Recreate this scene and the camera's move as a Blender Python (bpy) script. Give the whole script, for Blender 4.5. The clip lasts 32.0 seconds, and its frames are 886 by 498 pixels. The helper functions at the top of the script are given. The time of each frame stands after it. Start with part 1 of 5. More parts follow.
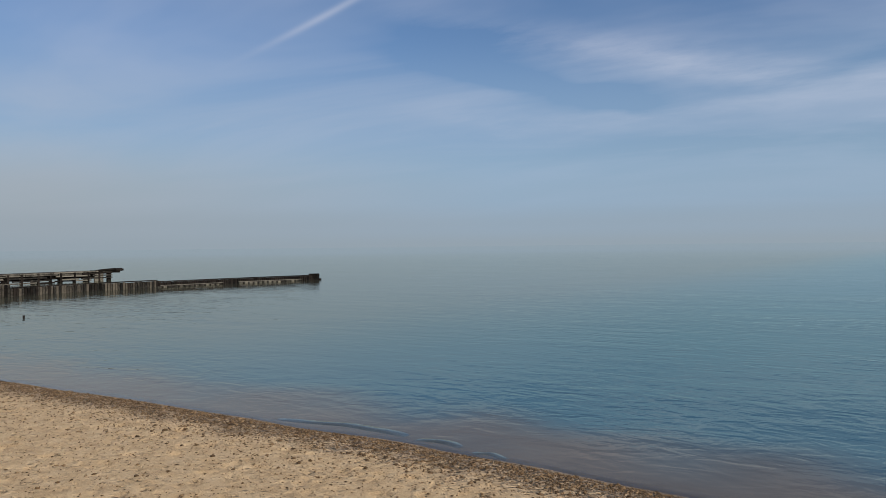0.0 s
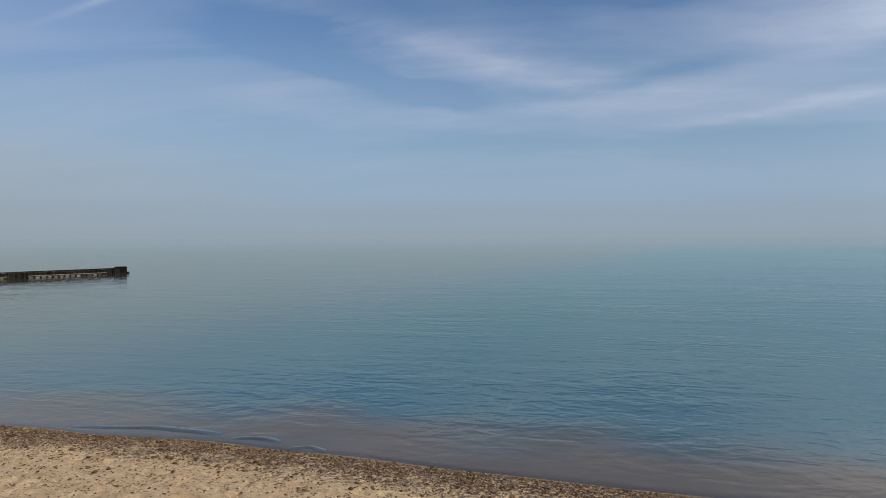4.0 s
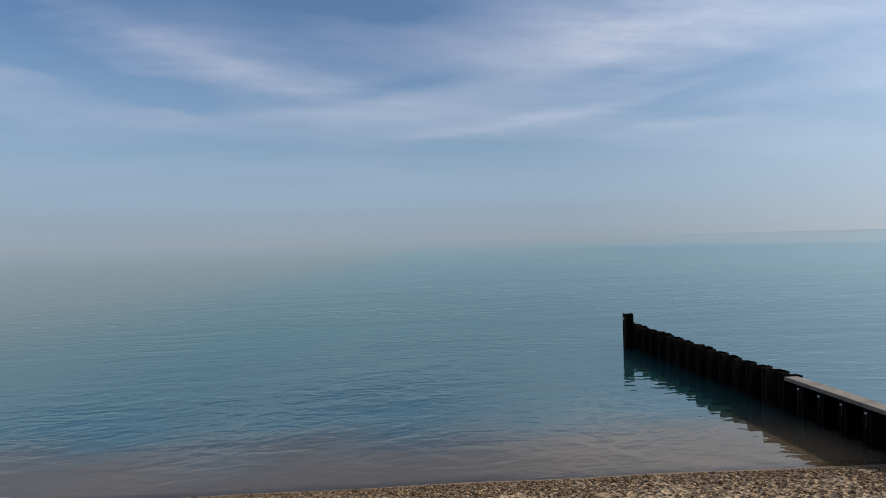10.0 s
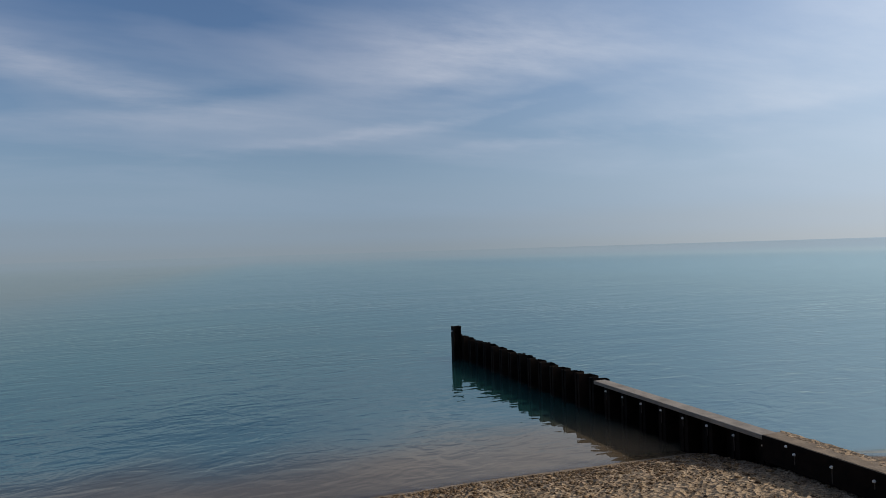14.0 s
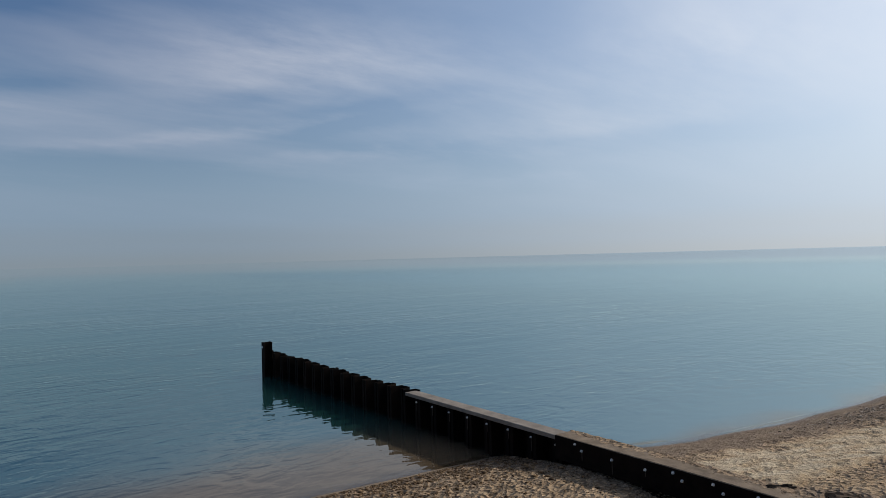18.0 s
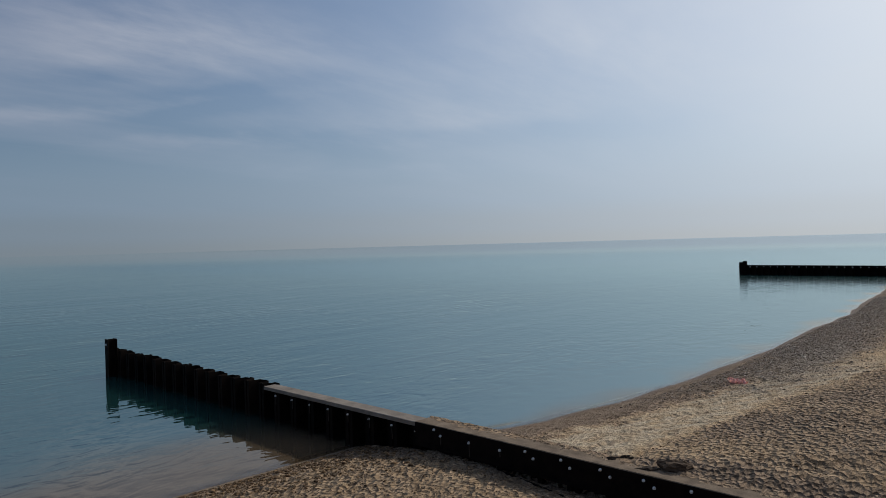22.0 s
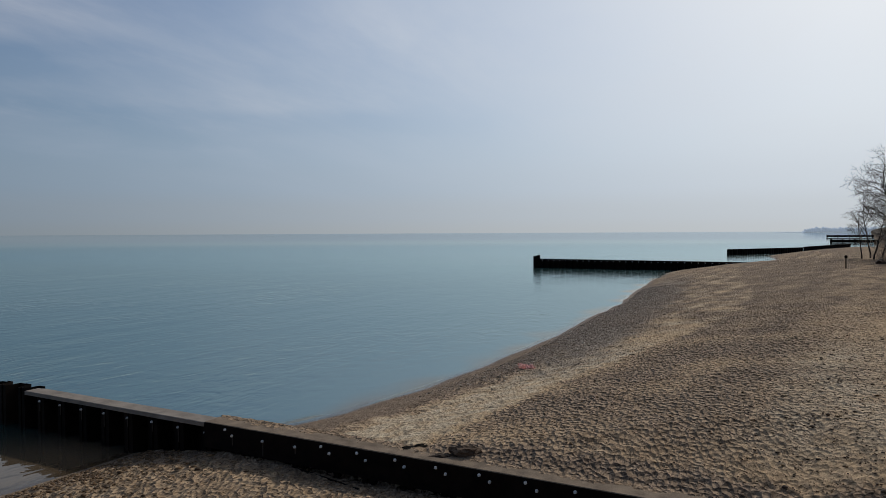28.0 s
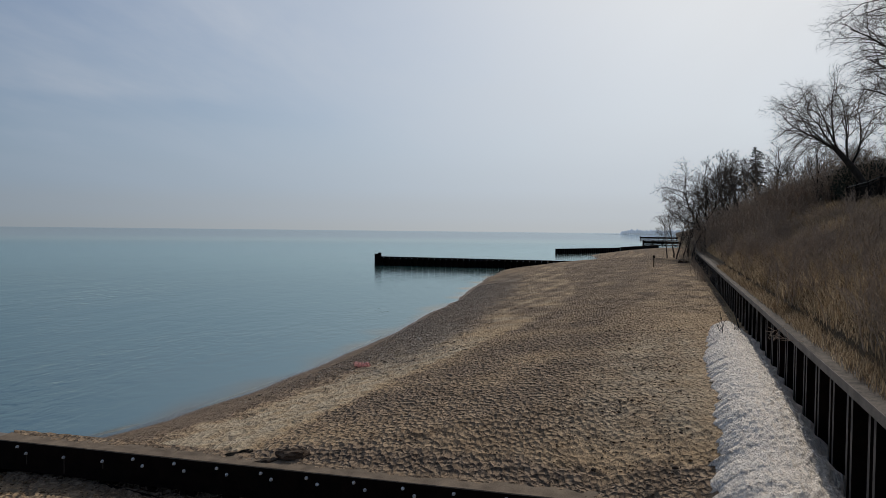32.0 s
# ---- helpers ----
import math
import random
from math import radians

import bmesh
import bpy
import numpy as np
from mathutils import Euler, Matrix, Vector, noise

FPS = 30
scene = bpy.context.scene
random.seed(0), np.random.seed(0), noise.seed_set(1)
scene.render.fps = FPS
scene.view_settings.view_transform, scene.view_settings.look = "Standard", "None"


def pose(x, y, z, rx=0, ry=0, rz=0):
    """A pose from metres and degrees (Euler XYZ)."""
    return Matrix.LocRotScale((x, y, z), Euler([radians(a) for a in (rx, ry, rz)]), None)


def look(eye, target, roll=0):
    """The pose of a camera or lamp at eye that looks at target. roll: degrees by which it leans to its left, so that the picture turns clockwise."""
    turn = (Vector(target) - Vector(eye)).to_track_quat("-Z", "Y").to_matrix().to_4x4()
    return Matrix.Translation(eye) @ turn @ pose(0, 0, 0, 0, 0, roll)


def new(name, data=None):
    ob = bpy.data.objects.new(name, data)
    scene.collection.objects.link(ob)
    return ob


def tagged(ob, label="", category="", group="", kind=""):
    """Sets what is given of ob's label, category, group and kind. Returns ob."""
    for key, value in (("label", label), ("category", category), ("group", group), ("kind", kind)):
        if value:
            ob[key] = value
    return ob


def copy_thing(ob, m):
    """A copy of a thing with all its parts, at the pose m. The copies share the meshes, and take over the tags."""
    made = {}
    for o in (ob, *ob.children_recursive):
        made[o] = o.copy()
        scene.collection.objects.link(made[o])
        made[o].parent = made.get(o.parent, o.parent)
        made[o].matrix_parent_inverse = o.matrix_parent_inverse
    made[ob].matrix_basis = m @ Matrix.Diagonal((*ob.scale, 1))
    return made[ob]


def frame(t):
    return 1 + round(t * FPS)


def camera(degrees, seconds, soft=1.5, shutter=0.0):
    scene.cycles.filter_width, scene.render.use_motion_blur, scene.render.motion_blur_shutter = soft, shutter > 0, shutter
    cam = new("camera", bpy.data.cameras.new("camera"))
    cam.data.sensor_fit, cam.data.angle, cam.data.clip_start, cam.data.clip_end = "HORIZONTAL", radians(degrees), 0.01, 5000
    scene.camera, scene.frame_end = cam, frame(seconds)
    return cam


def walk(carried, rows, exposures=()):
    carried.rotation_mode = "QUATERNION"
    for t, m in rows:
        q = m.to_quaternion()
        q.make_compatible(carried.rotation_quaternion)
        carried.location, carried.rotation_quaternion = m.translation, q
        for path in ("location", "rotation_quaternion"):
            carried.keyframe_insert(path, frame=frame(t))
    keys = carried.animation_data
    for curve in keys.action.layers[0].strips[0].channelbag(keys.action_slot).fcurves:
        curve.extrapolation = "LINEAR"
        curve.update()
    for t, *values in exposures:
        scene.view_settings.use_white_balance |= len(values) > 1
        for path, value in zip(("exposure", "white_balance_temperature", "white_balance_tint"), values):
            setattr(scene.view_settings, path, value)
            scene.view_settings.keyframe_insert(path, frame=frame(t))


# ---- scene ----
cam = camera(67.35, 32.0, soft=0.8)

# seconds, eye (x, y, z), yaw, pitch, roll
PATH = [
    (0.0, -0.49, -0.11, 5.02, 26.93, -0.27, 0.63),
    (0.5, -0.50, -0.11, 5.02, 25.35, -0.42, 0.12),
    (1.0, -0.51, -0.11, 5.02, 23.55, -0.42, -0.24),
    (1.5, -0.51, -0.11, 5.02, 21.94, -0.56, -0.09),
    (2.0, -0.51, -0.11, 5.01, 20.28, -0.81, 0.28),
    (2.5, -0.48, -0.10, 5.00, 18.53, -0.86, 0.39),
    (3.0, -0.45, -0.08, 4.99, 16.40, -0.89, 0.21),
    (3.5, -0.40, -0.06, 4.97, 14.28, -0.87, 0.13),
    (5.5, -0.30, 0.03, 4.99, 7.15, -1.50, 0.33),
    (6.0, -0.29, 0.04, 4.99, 5.91, -1.61, 0.20),
    (6.5, -0.29, 0.03, 5.01, 2.43, -1.78, 0.19),
    (7.0, -0.24, -0.05, 5.02, -0.00, -1.76, 0.42),
    (7.5, -0.13, -0.07, 5.01, -1.24, -1.63, 1.18),
    (8.0, -0.06, -0.07, 5.00, -2.94, -1.45, 1.46),
    (8.5, -0.01, -0.06, 4.99, -4.50, -1.23, 1.95),
    (9.0, 0.03, -0.04, 5.00, -6.40, -1.07, 1.13),
    (9.5, 0.06, -0.06, 4.98, -7.91, -0.86, 1.36),
    (10.0, 0.08, -0.07, 4.97, -9.53, -0.73, 1.64),
    (10.5, 0.09, -0.05, 4.97, -10.93, -0.78, 1.85),
    (11.0, 0.09, -0.04, 4.97, -12.54, -0.79, 1.80),
    (11.5, 0.08, 0.00, 4.98, -14.78, -0.87, 1.85),
    (12.0, 0.09, 0.02, 4.98, -16.79, -0.87, 1.68),
    (12.5, 0.12, 0.04, 4.98, -19.34, -0.54, 1.28),
    (13.0, 0.15, 0.05, 4.98, -20.64, -0.25, 1.44),
    (13.5, 0.19, 0.01, 4.99, -22.11, 0.08, 1.80),
    (14.0, 0.21, -0.02, 5.00, -23.84, 0.07, 1.73),
    (14.5, 0.24, -0.03, 5.02, -25.57, 0.02, 1.89),
    (15.0, 0.28, -0.05, 5.02, -28.39, -0.07, 1.14),
    (15.5, 0.32, -0.03, 5.03, -31.11, -0.08, 0.70),
    (17.5, 0.23, -0.09, 5.05, -38.26, 0.60, 1.93),
    (18.0, 0.24, -0.09, 5.05, -39.66, 0.69, 1.51),
    (18.5, 0.25, -0.10, 5.04, -41.02, 0.64, 1.38),
    (19.0, 0.28, -0.10, 5.03, -42.46, 0.61, 1.26),
    (19.5, 0.30, -0.10, 5.02, -43.65, 0.58, 1.15),
    (20.0, 0.30, -0.11, 5.02, -45.13, 0.51, 1.67),
    (20.5, 0.32, -0.12, 5.02, -46.67, 0.31, 1.76),
    (21.0, 0.35, -0.12, 5.01, -48.07, 0.11, 1.88),
    (21.5, 0.37, -0.14, 5.00, -49.46, -0.11, 1.92),
    (22.0, 0.38, -0.15, 5.00, -51.08, -0.39, 1.56),
    (22.5, 0.43, -0.14, 5.00, -52.98, -0.68, 1.34),
    (23.0, 0.46, -0.14, 5.00, -54.39, -0.95, 0.88),
    (23.5, 0.47, -0.14, 5.01, -55.90, -1.09, 0.75),
    (24.0, 0.48, -0.16, 5.01, -56.93, -1.17, 0.24),
    (24.5, 0.52, -0.17, 5.00, -58.17, -1.25, 0.08),
    (25.0, 0.54, -0.18, 5.00, -59.57, -1.47, -0.11),
    (25.5, 0.56, -0.18, 5.01, -60.67, -1.58, -0.06),
    (27.5, 0.65, -0.21, 4.99, -65.71, -1.39, 0.63),
    (28.0, 0.68, -0.22, 4.99, -67.23, -1.41, 0.29),
    (28.5, 0.69, -0.27, 4.98, -70.03, -1.33, -0.96),
    (29.0, 0.72, -0.29, 4.99, -71.89, -1.31, -0.60),
    (29.5, 0.73, -0.32, 4.99, -73.56, -1.20, -0.18),
    (30.0, 0.74, -0.34, 4.98, -75.35, -1.22, -0.12),
    (30.5, 0.76, -0.36, 4.98, -76.74, -1.43, -0.49),
    (31.0, 0.77, -0.37, 4.98, -77.95, -1.60, -0.61),
    (31.5, 0.80, -0.38, 4.98, -79.50, -1.57, -0.70),
    (32.0, 0.83, -0.38, 4.99, -80.72, -1.58, -0.63),
]


def aim(x, y, z, yaw, pitch, roll):
    return pose(x, y, z, 0, 0, yaw) @ pose(0, 0, 0, pitch) @ pose(0, 0, 0, 0, roll) @ pose(0, 0, 0, 90)


walk(cam, [(row[0], aim(*row[1:])) for row in PATH], exposures=[(0.0, -0.02), (6.0, -0.02), (10.0, -0.03), (11.0, -0.07), (12.0, -0.25), (13.0, -0.30), (15.0, -0.30), (18.0, -0.38), (19.0, -0.60), (21.0, -0.65), (25.0, -0.67), (28.0, -0.72), (30.0, -0.86), (32.0, -0.85)])

# ---------------------------------------------------------------- light
SUN_AZ, SUN_EL = 108.0, 35.0  # degrees clockwise from +y, and above the horizon


class Nodes:
    """A thin hand for wiring node trees."""

    def __init__(self, tree):
        self.tree = tree
        tree.nodes.clear()

    def add(self, kind, **values):
        n = self.tree.nodes.new(kind)
        for key, value in values.items():
            if key in n.inputs:
                self.feed(n.inputs[key], value)
        return n

    def feed(self, socket, value):
        if hasattr(value, "is_output"):
            self.tree.links.new(value, socket)
        else:
            socket.default_value = value

    def math(self, op, a, b=0.0, c=0.0, clamp=False):
        n = self.tree.nodes.new("ShaderNodeMath")
        n.operation, n.use_clamp = op, clamp
        for socket, value in zip(n.inputs, (a, b, c)):
            self.feed(socket, value)
        return n.outputs[0]

    def mix(self, fac, a, b, blend="MIX"):
        n = self.tree.nodes.new("ShaderNodeMix")
        n.data_type, n.blend_type = "RGBA", blend
        for socket, value in ((n.inputs[0], fac), (n.inputs[6], a), (n.inputs[7], b)):
            self.feed(socket, value)
        return n.outputs[2]

    def ramp(self, fac, stops, smooth=False):
        n = self.tree.nodes.new("ShaderNodeValToRGB")
        n.color_ramp.interpolation = "EASE" if smooth else "LINEAR"
        e = n.color_ramp.elements
        while len(e) < len(stops):
            e.new(0.5)
        for el, (p, c) in zip(e, stops):
            el.position = p
            el.color = (c, c, c, 1) if isinstance(c, (int, float)) else (*c, 1)
        self.feed(n.inputs[0], fac)
        return n.outputs[0]

    def noise(self, vector, scale, detail=4.0, rough=0.55, distortion=0.0):
        n = self.tree.nodes.new("ShaderNodeTexNoise")
        self.feed(n.inputs["Vector"], vector)
        n.inputs["Scale"].default_value, n.inputs["Detail"].default_value = scale, detail
        n.inputs["Roughness"].default_value, n.inputs["Distortion"].default_value = rough, distortion
        return n.outputs["Fac"]

    def stretch(self, vector, scale, turn=(0, 0, 0), shift=(0, 0, 0)):
        n = self.tree.nodes.new("ShaderNodeMapping")
        self.feed(n.inputs["Vector"], vector)
        n.inputs["Scale"].default_value = scale
        n.inputs["Rotation"].default_value = [radians(a) for a in turn]
        n.inputs["Location"].default_value = shift
        return n.outputs[0]

    def place(self):
        return self.tree.nodes.new("ShaderNodeNewGeometry").outputs["Position"]


def rgb(r, g, b):
    return (r, g, b, 1.0)


world = bpy.data.worlds.new("sky")
scene.world = world
world.use_nodes = True
W = Nodes(world.node_tree)
sky = W.add("ShaderNodeTexSky")
sky.sky_type, sky.sun_disc = "NISHITA", False
sky.sun_elevation, sky.sun_rotation = radians(SUN_EL), radians(SUN_AZ)
sky.air_density, sky.dust_density, sky.ozone_density = 1.0, 2.5, 2.0
way = W.add("ShaderNodeTexCoord").outputs["Generated"]
xyz = W.add("ShaderNodeSeparateXYZ", Vector=way)
up = xyz.outputs["Z"]
lift = W.math("MAXIMUM", up, 0.0)
spread = W.math("ADD", lift, 0.12)
flat = W.add("ShaderNodeCombineXYZ", X=W.math("DIVIDE", xyz.outputs["X"], spread), Y=W.math("DIVIDE", xyz.outputs["Y"], spread))
veil = W.noise(W.stretch(flat.outputs[0], (0.55, 1.3, 1), (0, 0, -20)), 0.8, 5, 0.55, 0.5)
veil = W.ramp(veil, [(0.34, 0.0), (0.70, 1.0)], True)
veil = W.math("MULTIPLY", veil, 0.4)
azim = W.math("MULTIPLY", W.math("ARCTAN2", xyz.outputs["X"], xyz.outputs["Y"]), 57.2958)
elev = W.math("MULTIPLY", W.math("ARCSINE", up), 57.2958)
warp = W.noise(W.stretch(flat.outputs[0], (1, 1, 1)), 1.3, 4, 0.6)
elev_w = W.math("ADD", elev, W.math("MULTIPLY", W.math("SUBTRACT", warp, 0.5), 3.2))
fray = W.ramp(W.noise(W.stretch(flat.outputs[0], (1, 2.2, 1), (0, 0, 35)), 2.6, 6, 0.65), [(0.3, 0.45), (0.65, 1.0)])


def streak(az, el, long, wide, tilt, crisp=False):
    """A band of cirrus: centre, half length and half width in degrees, tilt up towards the right."""
    dx, dy = W.math("SUBTRACT", azim, az), W.math("SUBTRACT", elev if crisp else elev_w, el)
    c, k = math.cos(radians(tilt)), math.sin(radians(tilt))
    u = W.math("ADD", W.math("MULTIPLY", dx, c / long), W.math("MULTIPLY", dy, k / long))
    w = W.math("ADD", W.math("MULTIPLY", dx, -k / wide), W.math("MULTIPLY", dy, c / wide))
    q = W.math("ADD", W.math("MULTIPLY", u, u), W.math("MULTIPLY", w, w))
    return W.math("EXPONENT", W.math("MULTIPLY", q, -1.0))


for az, el, long, wide, tilt, gain in ((-12, 15.5, 17, 1.5, -12, 0.42), (-6, 10.6, 13, 0.9, 1, 0.36), (20, 10.4, 17, 0.55, 7, 0.42), (24, 16, 13, 4.0, 8, 0.42), (-1, 13.0, 10, 1.2, -8, 0.25),
                                       (34, 16.5, 12, 3.0, -6, 0.30), (-22, 10.5, 8, 1.5, -10, 0.25), (50, 10.5, 16, 1.2, 4, 0.22), (62, 15, 18, 4.5, 6, 0.30), (33, 8.6, 15, 0.5, 1, 0.34), (44, 6.4, 12, 0.6, -1, 0.2)):
    veil = W.math("ADD", veil, W.math("MULTIPLY", W.math("MULTIPLY", streak(az, el, long, wide, tilt), fray), 1.25 * gain))
veil = W.math("ADD", veil, W.math("MULTIPLY", streak(-36.6, 19.0, 5.5, 0.28, 28, True), 0.42))
for az, el, long, wide, tilt, gain in ((-17, 13.0, 11, 0.9, -13, 0.5), (1, 7.8, 12, 1.2, 2, 0.25), (32, 12.0, 9, 1.8, 5, 0.55), (-24, 17.5, 9, 1.6, -10, 0.35), (4, 19.5, 8, 1.2, -5, 0.3), (17, 8.0, 10, 0.8, 4, 0.25), (60, 9.0, 14, 1.0, 2, 0.2), (24.5, 13.8, 6, 1.0, 10, 0.4), (3, 12.4, 9, 0.8, 8, 0.35), (38, 8.9, 10, 0.9, 2, 0.35)):
    veil = W.math("SUBTRACT", veil, W.math("MULTIPLY", streak(az, el, long, wide, tilt), gain))
veil = W.math("MAXIMUM", W.math("MINIMUM", veil, 0.9), 0.0)
sun_way = (math.sin(radians(SUN_AZ)) * math.cos(radians(SUN_EL)), math.cos(radians(SUN_AZ)) * math.cos(radians(SUN_EL)), math.sin(radians(SUN_EL)))
dot = W.add("ShaderNodeVectorMath")
dot.operation = "DOT_PRODUCT"
W.feed(dot.inputs[0], way)
dot.inputs[1].default_value = sun_way
near_sun = W.math("MAXIMUM", dot.outputs["Value"], 0.0)
glow = W.math("POWER", near_sun, 1.65)
core = W.math("MULTIPLY", W.math("POWER", near_sun, 6.0), 0.9)
colour = W.mix(1.0, sky.outputs[0], rgb(0.080, 0.097, 0.116), "MULTIPLY")
cloud = W.mix(glow, rgb(0.485, 0.538, 0.675), rgb(1.08, 1.13, 1.20))
colour = W.mix(veil, colour, cloud)
colour = W.mix(W.math("MULTIPLY", glow, 0.49), colour, rgb(0.76, 0.98, 1.28))
low = W.ramp(W.math("MULTIPLY", lift, 3.2), [(0.0, 1.0), (0.22, 0.85), (0.55, 0.36), (1.0, 0.0)], True)
north = W.math("MULTIPLY", W.math("SUBTRACT", W.math("MULTIPLY", azim, -1.0), 22.0), 0.028, clamp=True)
colour = W.mix(low, colour, W.mix(glow, W.mix(north, rgb(0.314, 0.438, 0.588), rgb(0.365, 0.412, 0.465)), rgb(0.93, 1.10, 1.31)))
colour = W.mix(core, colour, rgb(1.40, 1.37, 1.33))
haze = W.ramp(W.math("MULTIPLY", lift, 3.2), [(0.0, 0.92), (0.09, 0.6), (0.22, 0.14), (0.38, 0.0)], True)
haze_colour = W.mix(glow, rgb(0.300, 0.362, 0.415), rgb(1.10, 1.14, 1.16))
colour = W.mix(haze, colour, haze_colour)
back = W.add("ShaderNodeBackground", Color=colour, Strength=1.0)
W.tree.links.new(back.outputs[0], W.add("ShaderNodeOutputWorld").inputs[0])

sun = new("sun", bpy.data.lights.new("sun", "SUN"))
sun.data.energy, sun.data.angle, sun.data.color = 3.35, radians(1.5), (1.0, 0.94, 0.85)
sun.matrix_world = look(tuple(60 * c for c in sun_way), (0, 0, 0))

# ---------------------------------------------------------------- materials


def material(name, rough=0.8, spec=0.3, metal=0.0):
    m = bpy.data.materials.new(name)
    m.use_nodes = True
    n = Nodes(m.node_tree)
    out = n.add("ShaderNodeOutputMaterial")
    b = n.add("ShaderNodeBsdfPrincipled")
    b.inputs["Roughness"].default_value = rough
    b.inputs["Specular IOR Level"].default_value = spec
    b.inputs["Metallic"].default_value = metal
    n.tree.links.new(b.outputs[0], out.inputs[0])
    return m, n, b


def bump(n, b, height, strength=0.3, distance=0.01):
    k = n.add("ShaderNodeBump")
    k.inputs["Strength"].default_value, k.inputs["Distance"].default_value = strength, distance
    n.feed(k.inputs["Height"], height)
    n.tree.links.new(k.outputs[0], b.inputs["Normal"])


def grainy(name, dark, light, scale=3.0, rough=0.85, fine=60.0, relief=0.3, depth=0.01, spec=0.25, metal=0.0, vary=0.0):
    """A weathered surface: two scales of noise between two colours, with relief."""
    m, n, b = material(name, rough, spec, metal)
    p = n.place()
    big, small = n.noise(p, scale, 5), n.noise(p, fine, 3)
    fac = n.math("ADD", n.math("MULTIPLY", big, 0.65), n.math("MULTIPLY", small, 0.35))
    if vary:
        r = n.add("ShaderNodeObjectInfo").outputs["Random"]
        fac = n.math("ADD", fac, n.math("MULTIPLY", n.math("SUBTRACT", r, 0.5), vary))
    c = n.ramp(fac, [(0.32, dark), (0.68, light)])
    n.tree.links.new(c, b.inputs["Base Color"])
    bump(n, b, small, relief, depth)
    return m


def sand_material():
    m, n, b = material("sand", 0.95, 0.15)
    p = n.place()
    xyz = n.add("ShaderNodeSeparateXYZ", Vector=p)
    big, mid, fine = n.noise(p, 0.35, 4), n.noise(p, 2.2, 5, 0.6), n.noise(p, 45.0, 4, 0.7)
    speck = n.noise(p, 130.0, 2, 0.6)
    tone = n.math("ADD", n.math("MULTIPLY", mid, 0.6), n.math("MULTIPLY", fine, 0.4))
    c = n.ramp(tone, [(0.3, (0.33, 0.215, 0.115)), (0.46, (0.50, 0.345, 0.195)), (0.72, (0.63, 0.46, 0.285))])
    # damp band by the waterline, and the gravelly swash
    h = n.math("ADD", xyz.outputs["Z"], n.math("MULTIPLY", n.math("SUBTRACT", mid, 0.5), 0.12))
    wet = n.ramp(n.math("ADD", h, 0.5), [(0.45, 0.25), (0.53, 1.0), (0.70, 0.0)], True)
    c = n.mix(n.math("MULTIPLY", wet, 0.75), c, rgb(0.15, 0.105, 0.07))
    att = n.add("ShaderNodeAttribute")
    att.attribute_name = "kind"
    split = n.add("ShaderNodeSeparateColor", Color=att.outputs["Color"])
    pebble, trampled, soil = split.outputs[0], split.outputs[1], split.outputs[2]
    crust = n.add("ShaderNodeAttribute")
    crust.attribute_name = "crust"
    c = n.mix(crust.outputs["Fac"], c, n.ramp(tone, [(0.3, (0.42, 0.325, 0.215)), (0.7, (0.70, 0.575, 0.405))]))
    grit = n.add("ShaderNodeTexVoronoi")
    n.feed(grit.inputs["Vector"], p)
    grit.inputs["Scale"].default_value = 15.0
    stone = n.ramp(n.math("FRACT", n.math("MULTIPLY", n.add("ShaderNodeSeparateColor", Color=grit.outputs["Color"]).outputs[0], 7.3)),
                   [(0.0, (0.06, 0.050, 0.040)), (0.5, (0.17, 0.142, 0.115)), (1.0, (0.42, 0.37, 0.31))])
    c = n.mix(n.math("MULTIPLY", pebble, 0.85), c, stone)
    c = n.mix(n.math("MULTIPLY", trampled, 0.85), c, n.ramp(tone, [(0.3, (0.145, 0.101, 0.073)), (0.7, (0.42, 0.312, 0.228))]))
    # combed smooth and left damp by the waves
    combed = n.math("POWER", n.math("SUBTRACT", 1.0, att.outputs["Alpha"]), 2.0)
    c = n.mix(n.math("MULTIPLY", combed, n.ramp(tone, [(0.3, 0.95), (0.7, 0.6)])), c, rgb(0.140, 0.100, 0.072))
    # damp clods and kicked-up spots, small and ragged; also painted pit shade where trodden
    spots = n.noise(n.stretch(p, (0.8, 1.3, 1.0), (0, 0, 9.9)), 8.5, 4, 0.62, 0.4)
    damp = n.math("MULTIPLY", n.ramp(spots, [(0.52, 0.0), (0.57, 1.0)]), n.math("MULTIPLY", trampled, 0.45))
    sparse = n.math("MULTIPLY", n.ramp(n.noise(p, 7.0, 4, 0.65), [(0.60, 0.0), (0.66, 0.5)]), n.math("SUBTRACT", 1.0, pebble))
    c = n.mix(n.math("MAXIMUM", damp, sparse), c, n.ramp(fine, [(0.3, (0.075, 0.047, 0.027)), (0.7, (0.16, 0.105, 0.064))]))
    c = n.mix(soil, c, n.ramp(tone, [(0.3, (0.030, 0.021, 0.013)), (0.7, (0.085, 0.060, 0.036))]))
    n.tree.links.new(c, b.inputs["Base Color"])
    rough = n.math("SUBTRACT", 0.95, n.math("MULTIPLY", wet, 0.35))
    n.tree.links.new(rough, b.inputs["Roughness"])
    # small dents: some cells of a warped Voronoi pressed in
    cells = n.add("ShaderNodeTexVoronoi")
    warp = n.add("ShaderNodeVectorMath")
    warp.operation = "ADD"
    n.feed(warp.inputs[0], n.stretch(p, (0.8, 1.1, 0.0), (0, 0, 9.9)))
    n.feed(warp.inputs[1], n.add("ShaderNodeCombineXYZ", X=n.math("MULTIPLY", n.noise(p, 9.0, 2), 0.09), Y=n.math("MULTIPLY", mid, 0.2)).outputs[0])
    n.feed(cells.inputs["Vector"], warp.outputs[0])
